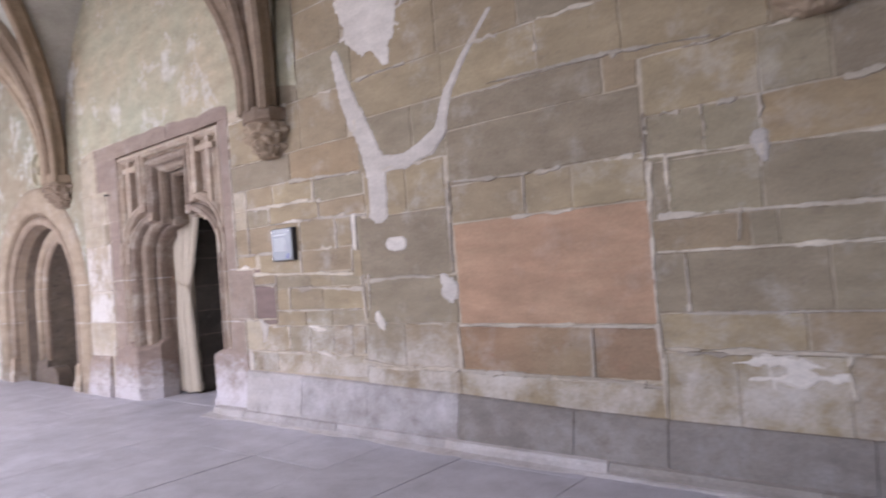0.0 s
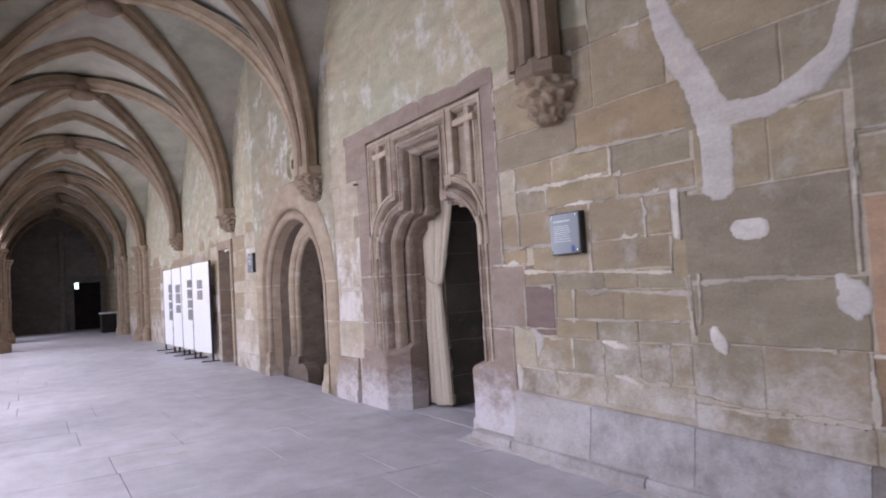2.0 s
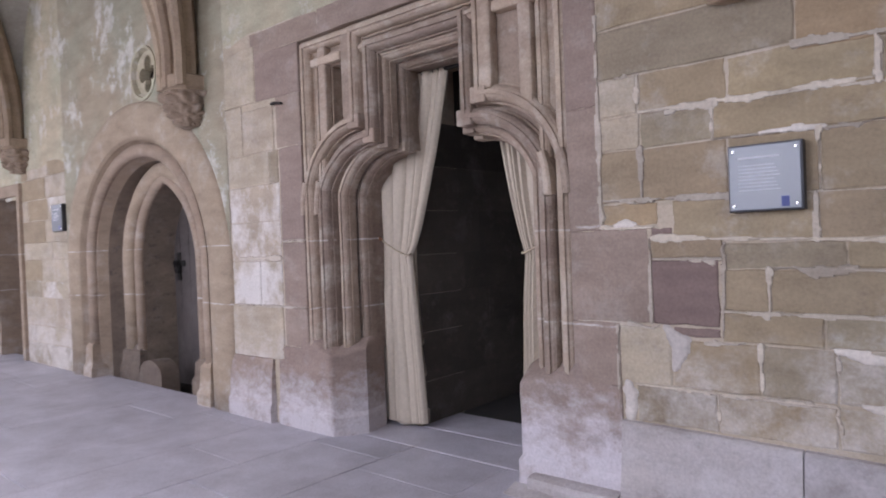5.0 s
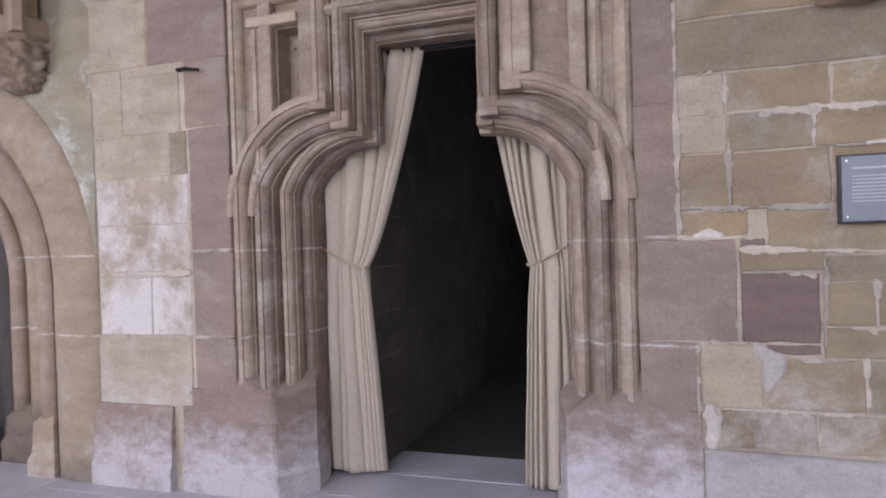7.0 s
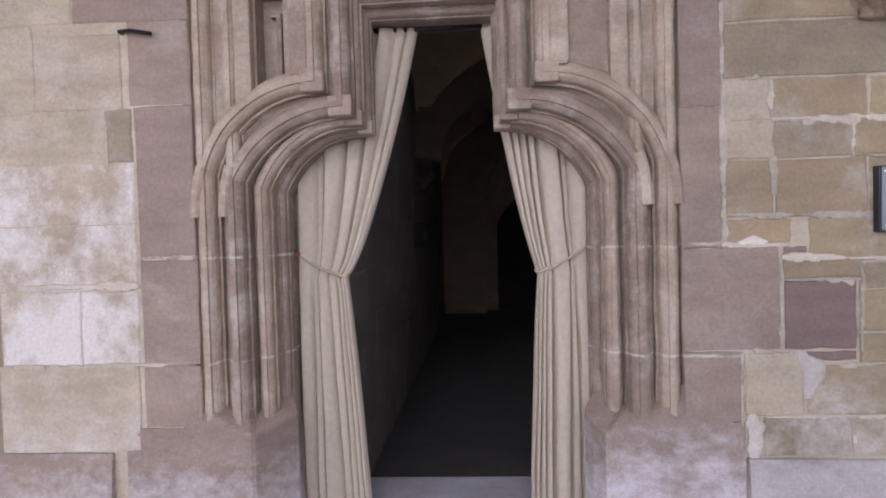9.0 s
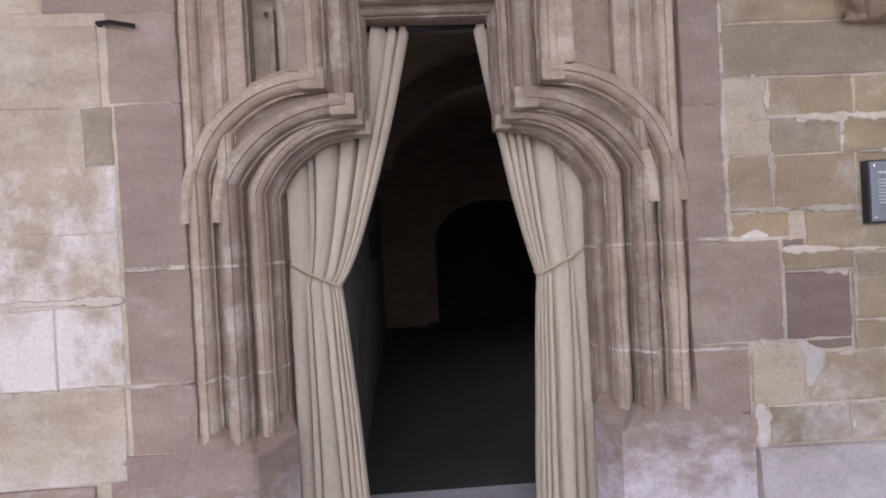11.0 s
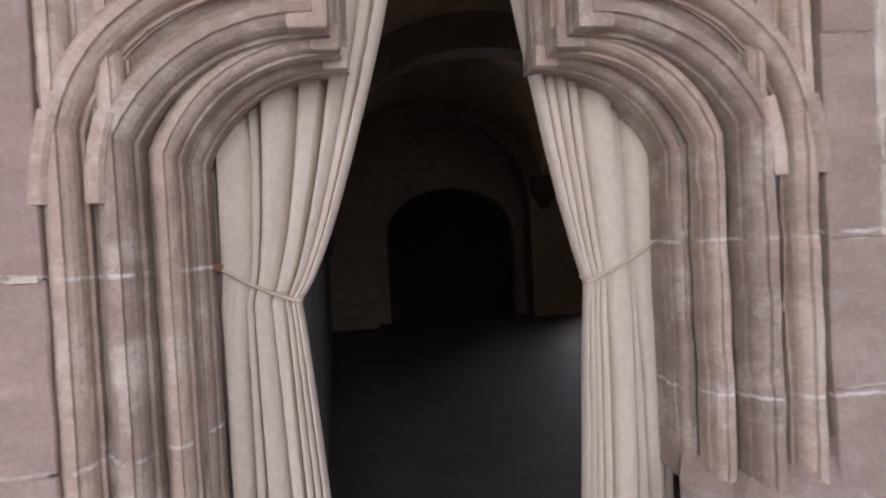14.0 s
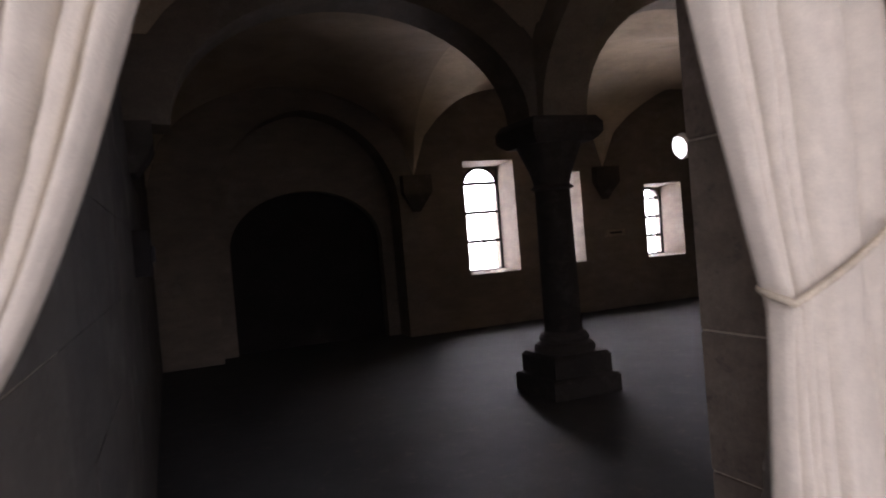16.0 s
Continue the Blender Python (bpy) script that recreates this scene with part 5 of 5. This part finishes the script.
# bright mortar squeezed out of the joints
SEAMS = [((3.3, 1.88), (2.77, 1.84), (2.13, 1.81), (1.5, 1.79)), ((2.85, 1.50), (2.4, 1.49), (1.5, 1.46)), ((2.92, 1.30), (1.5, 1.28)), ((2.75, 0.95), (1.5, 0.95)),
         ((6.88, 1.985), (6.53, 1.972)), ((6.46, 1.975), (6.1, 1.965), (5.81, 1.95)), ((5.835, 1.96), (5.835, 1.80)), ((5.84, 1.80), (5.26, 1.77)), ((6.83, 1.42), (7.1, 1.425)), ((6.85, 0.96), (6.85, 1.36)), ((6.54, 1.81), (5.96, 1.795)), ((6.535, 1.97), (6.535, 1.81)), ((5.636, 1.78), (5.636, 1.53)), ((5.445, 1.51), (5.46, 1.31)), ((6.12, 1.54), (6.12, 1.345)), ((6.83, 1.365), (6.1, 1.34), (5.46, 1.305)), ((6.52, 1.02), (6.1, 1.015), (5.6, 1.02)), ((6.88, 1.80), (6.88, 1.56)), ((7.09, 1.56), (6.47, 1.547)), ((5.34, 1.28), (5.335, 1.03)), ((6.94, 0.645), (6.55, 0.64), (6.06, 0.64)), ((6.355, 0.87), (6.35, 0.68)), ((6.855, 1.265), (6.51, 1.26)), ((6.5, 1.25), (6.51, 0.9)), ((6.02, 1.215), (5.34, 1.175)), ((6.31, 1.21), (6.31, 1.03)), ((5.89, 2.16), (5.885, 1.96)), ((6.18, 2.165), (5.3, 2.12)),
         ((9.56, 0.925), (10.45, 0.92)), ((9.56, 1.43), (9.8, 1.43)), ((7.03, 0.5), (7.03, 0.93)), ((7.10, 1.45), (7.10, 2.5)), ((2.92, 0.9), (2.91, 1.6)), ((2.73, 0.97), (2.73, 1.28)),
         ((4.40, 1.27), (4.40, 1.85)), ((5.33, 0.95), (5.36, 1.27)), ((4.38, 0.88), (2.95, 0.875)), ((9.83, 1.3), (10.4, 1.31)),
         ((4.38, 1.91), (4.0, 1.885), (3.64, 1.875)), ((3.75, 1.87), (3.76, 1.64)), ((4.38, 1.9), (4.395, 1.62)), ((2.79, 1.83), (2.80, 1.63)), ((2.91, 2.1), (2.92, 1.84)), ((2.42, 1.5), (2.44, 1.33)), ((4.39, 0.89), (4.385, 0.57)), ((2.92, 0.88), (2.91, 0.36)), ((3.345, 0.88), (3.35, 0.57)), ((4.38, 0.56), (3.3, 0.555), (2.92, 0.52)), ((2.9, 0.75), (2.4, 0.745), (1.9, 0.74)), ((5.27, 1.28), (5.28, 1.0)), ((5.37, 1.77), (5.375, 1.5)), ((5.4, 0.6), (5.05, 0.57), (4.42, 0.57)), ((4.0, 2.53), (3.1, 2.5), (2.5, 2.44)), ((2.8, 1.84), (2.78, 1.65))]
for i, seam in enumerate(SEAMS):
    w = 0.007 + 0.007 * ((i * 37) % 10) / 10
    part("mortar_seam", blot([[(y, z, w * (0.6 + 0.9 * ((k * 3 + i) % 2))) for k, (y, z) in enumerate(seam)]], i + 20, 0.9, 4.4655 - 0.0002 * i, 0.008), SEAM, wall_east)

# uneven mortar smeared over the edges of the stones
smear = random.Random(8)
for i, (y0, y1, z0, z1) in enumerate(EDGES):
    if smear.random() < 0.62 and y1 - y0 > 0.15:
        a = smear.uniform(y0, y0 + 0.45 * (y1 - y0))
        b = smear.uniform(a + 0.35 * (y1 - a), y1)
        stroke = [(a + (b - a) * k / 4, z1 + smear.uniform(-0.012, 0.012), smear.choice((0.004, 0.007, 0.011, 0.017))) for k in range(5)]
        part("mortar_seam", blot([stroke], i + 90, 1.0, 4.4640 - 0.00004 * i, 0.009), SEAM, wall_east)
    if smear.random() < 0.4:
        z = smear.uniform(z0, z1 - 0.08)
        stroke = [(y1 + smear.uniform(-0.01, 0.01), z + (z1 - z) * k / 3, smear.choice((0.004, 0.008, 0.014))) for k in range(4)]
        part("mortar_seam", blot([stroke], i + 300, 1.0, 4.4630 - 0.00004 * i, 0.009), SEAM, wall_east)

# low battered plinth slabs along the wall on a thin base course, with mortar spread on the floor
ledges = [(7.015, 6.19, 0.455, 0.44), (6.19, 5.36, 0.44, 0.42), (5.36, 4.42, 0.42, 0.392), (4.42, 3.5, 0.392, 0.355), (3.5, 2.9, 0.355, 0.343), (2.9, 1.9, 0.343, 0.333), (1.9, 0.9, 0.333, 0.33), (0.9, -0.2, 0.33, 0.33)]
for y1, y0, h1, h0 in ledges:
    g, o = 0.003, rnd.uniform(-0.003, 0.003)
    rings = []
    for k in range(9):
        y, h = y0 + g + (y1 - y0 - 2 * g) * k / 8, h0 + (h1 - h0) * k / 8
        chip = [0.006 * noise.noise((y * 6, c, 2)) for c in range(7)]
        rings.append([(4.50, y, 0.06), (4.402 + o + chip[0], y, 0.06), (4.400 + o + chip[1], y, 0.12), (4.415 + o + chip[2], y, 0.2), (4.428 + o + chip[3], y, 0.3), (4.438 + o + chip[4] * 0.6, y, h - 0.012), (4.448, y, h), (4.50, y, h + 0.008)])
    part("plinth_slab", loft(rings), PLINTH if y0 > 4.3 else BAREPLINTH, wall_east)
y = 7.55
while y > -0.2:
    w = rnd.uniform(0.7, 1.3) if y < 7 else 0.53
    o = rnd.uniform(-0.006, 0.006)
    rings = []
    for k in range(9):
        yy = y - w + 0.003 + (w - 0.006) * k / 8
        c = 0.012 * noise.noise((yy * 5, 3.1, 0))
        rings.append([(4.50, yy, -0.02), (4.365 + o + c, yy, -0.02), (4.36 + o + c, yy, 0.05), (4.372 + o + c * 0.5, yy, 0.078), (4.405, yy, 0.088), (4.50, yy, 0.09)])
    part("base_stone", loft(rings), PLINTH if y > 4.3 else BAREPLINTH, wall_east)
    y -= w
spread = []
for k in range(161):
    y = -0.2 + 7.85 * k / 160
    reach = 4.30 + 0.05 * noise.noise((y * 2.1, 0.4, 0)) + 0.03 * noise.noise((y * 9, 5.2, 0))
    spread.append([(4.40, y, -0.01), (reach, y, -0.01), (reach + 0.012, y, 0.004), (4.345, y, 0.016 + 0.012 * noise.noise((y * 7, 2.2, 0))), (4.40, y, 0.03)])
part("floor_mortar", loft(spread), PLINTH, wall_east, "ragged pale mortar along the foot of the wall")
for y0, y1, prof in ((9.985, 10.58, [(4.50, -0.02), (4.415, -0.02), (4.415, 0.13), (4.432, 0.16), (4.436, 0.30), (4.445, 0.42), (4.462, 0.50), (4.50, 0.50)]),):
    rings = [[(x + 0.006 * noise.noise((yy * 6, i, 1)), yy, z) for i, (x, z) in enumerate(prof)] for yy in [y0 + (y1 - y0) * k / 8 for k in range(9)]]
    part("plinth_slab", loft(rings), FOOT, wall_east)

flag_rest = bmesh.new()
y = -1.0
while y < 41.2:
    d = rnd.uniform(0.6, 0.95)
    x = -0.85 - rnd.uniform(0, 0.8)
    while x < 4.55:
        w = rnd.uniform(0.9, 1.8)
        x0, x1 = max(x, -0.88), min(x + w, 4.62)
        if x1 - x0 > 0.1:
            e, lift = 0.0035, rnd.uniform(-0.0012, 0.0012)
            rings = [[(x0 + o, y + o, z), (x1 - o, y + o, z), (x1 - o, y + d - o, z), (x0 + o, y + d - o, z)] for o, z in ((e, -0.05), (e, -0.003 + lift), (e + 0.0015, lift))]
            if y < 24:
                part("flagstone", loft(rings), FLAG, floor)
            else:
                loft(rings, bm=flag_rest)
        x += w
    y += d
tagged(part("far_flagstones", flag_rest, FLAG, floor), kind="stuff")

# small white paint mark on the flagstones
mark = bmesh.new()
for dx, dy, r in ((0, 0, 0.045), (0.05, 0.03, 0.03), (-0.04, 0.04, 0.025), (0.09, 0.01, 0.018)):
    ring = [(2.28 + dx + r * (1 + 0.3 * math.sin(5 * a + dx * 90)) * math.cos(a), 9.0 + dy + r * (1 + 0.3 * math.cos(4 * a)) * math.sin(a)) for a in [k * math.pi / 8 for k in range(16)]]
    loft([[(x, y, z) for x, y in ring] for z in (0.0005 + r * 0.02, 0.0025 + r * 0.02)], bm=mark)
thing("paint_mark", mark, PLASTER, "small white splash of paint on the floor", "paint mark")
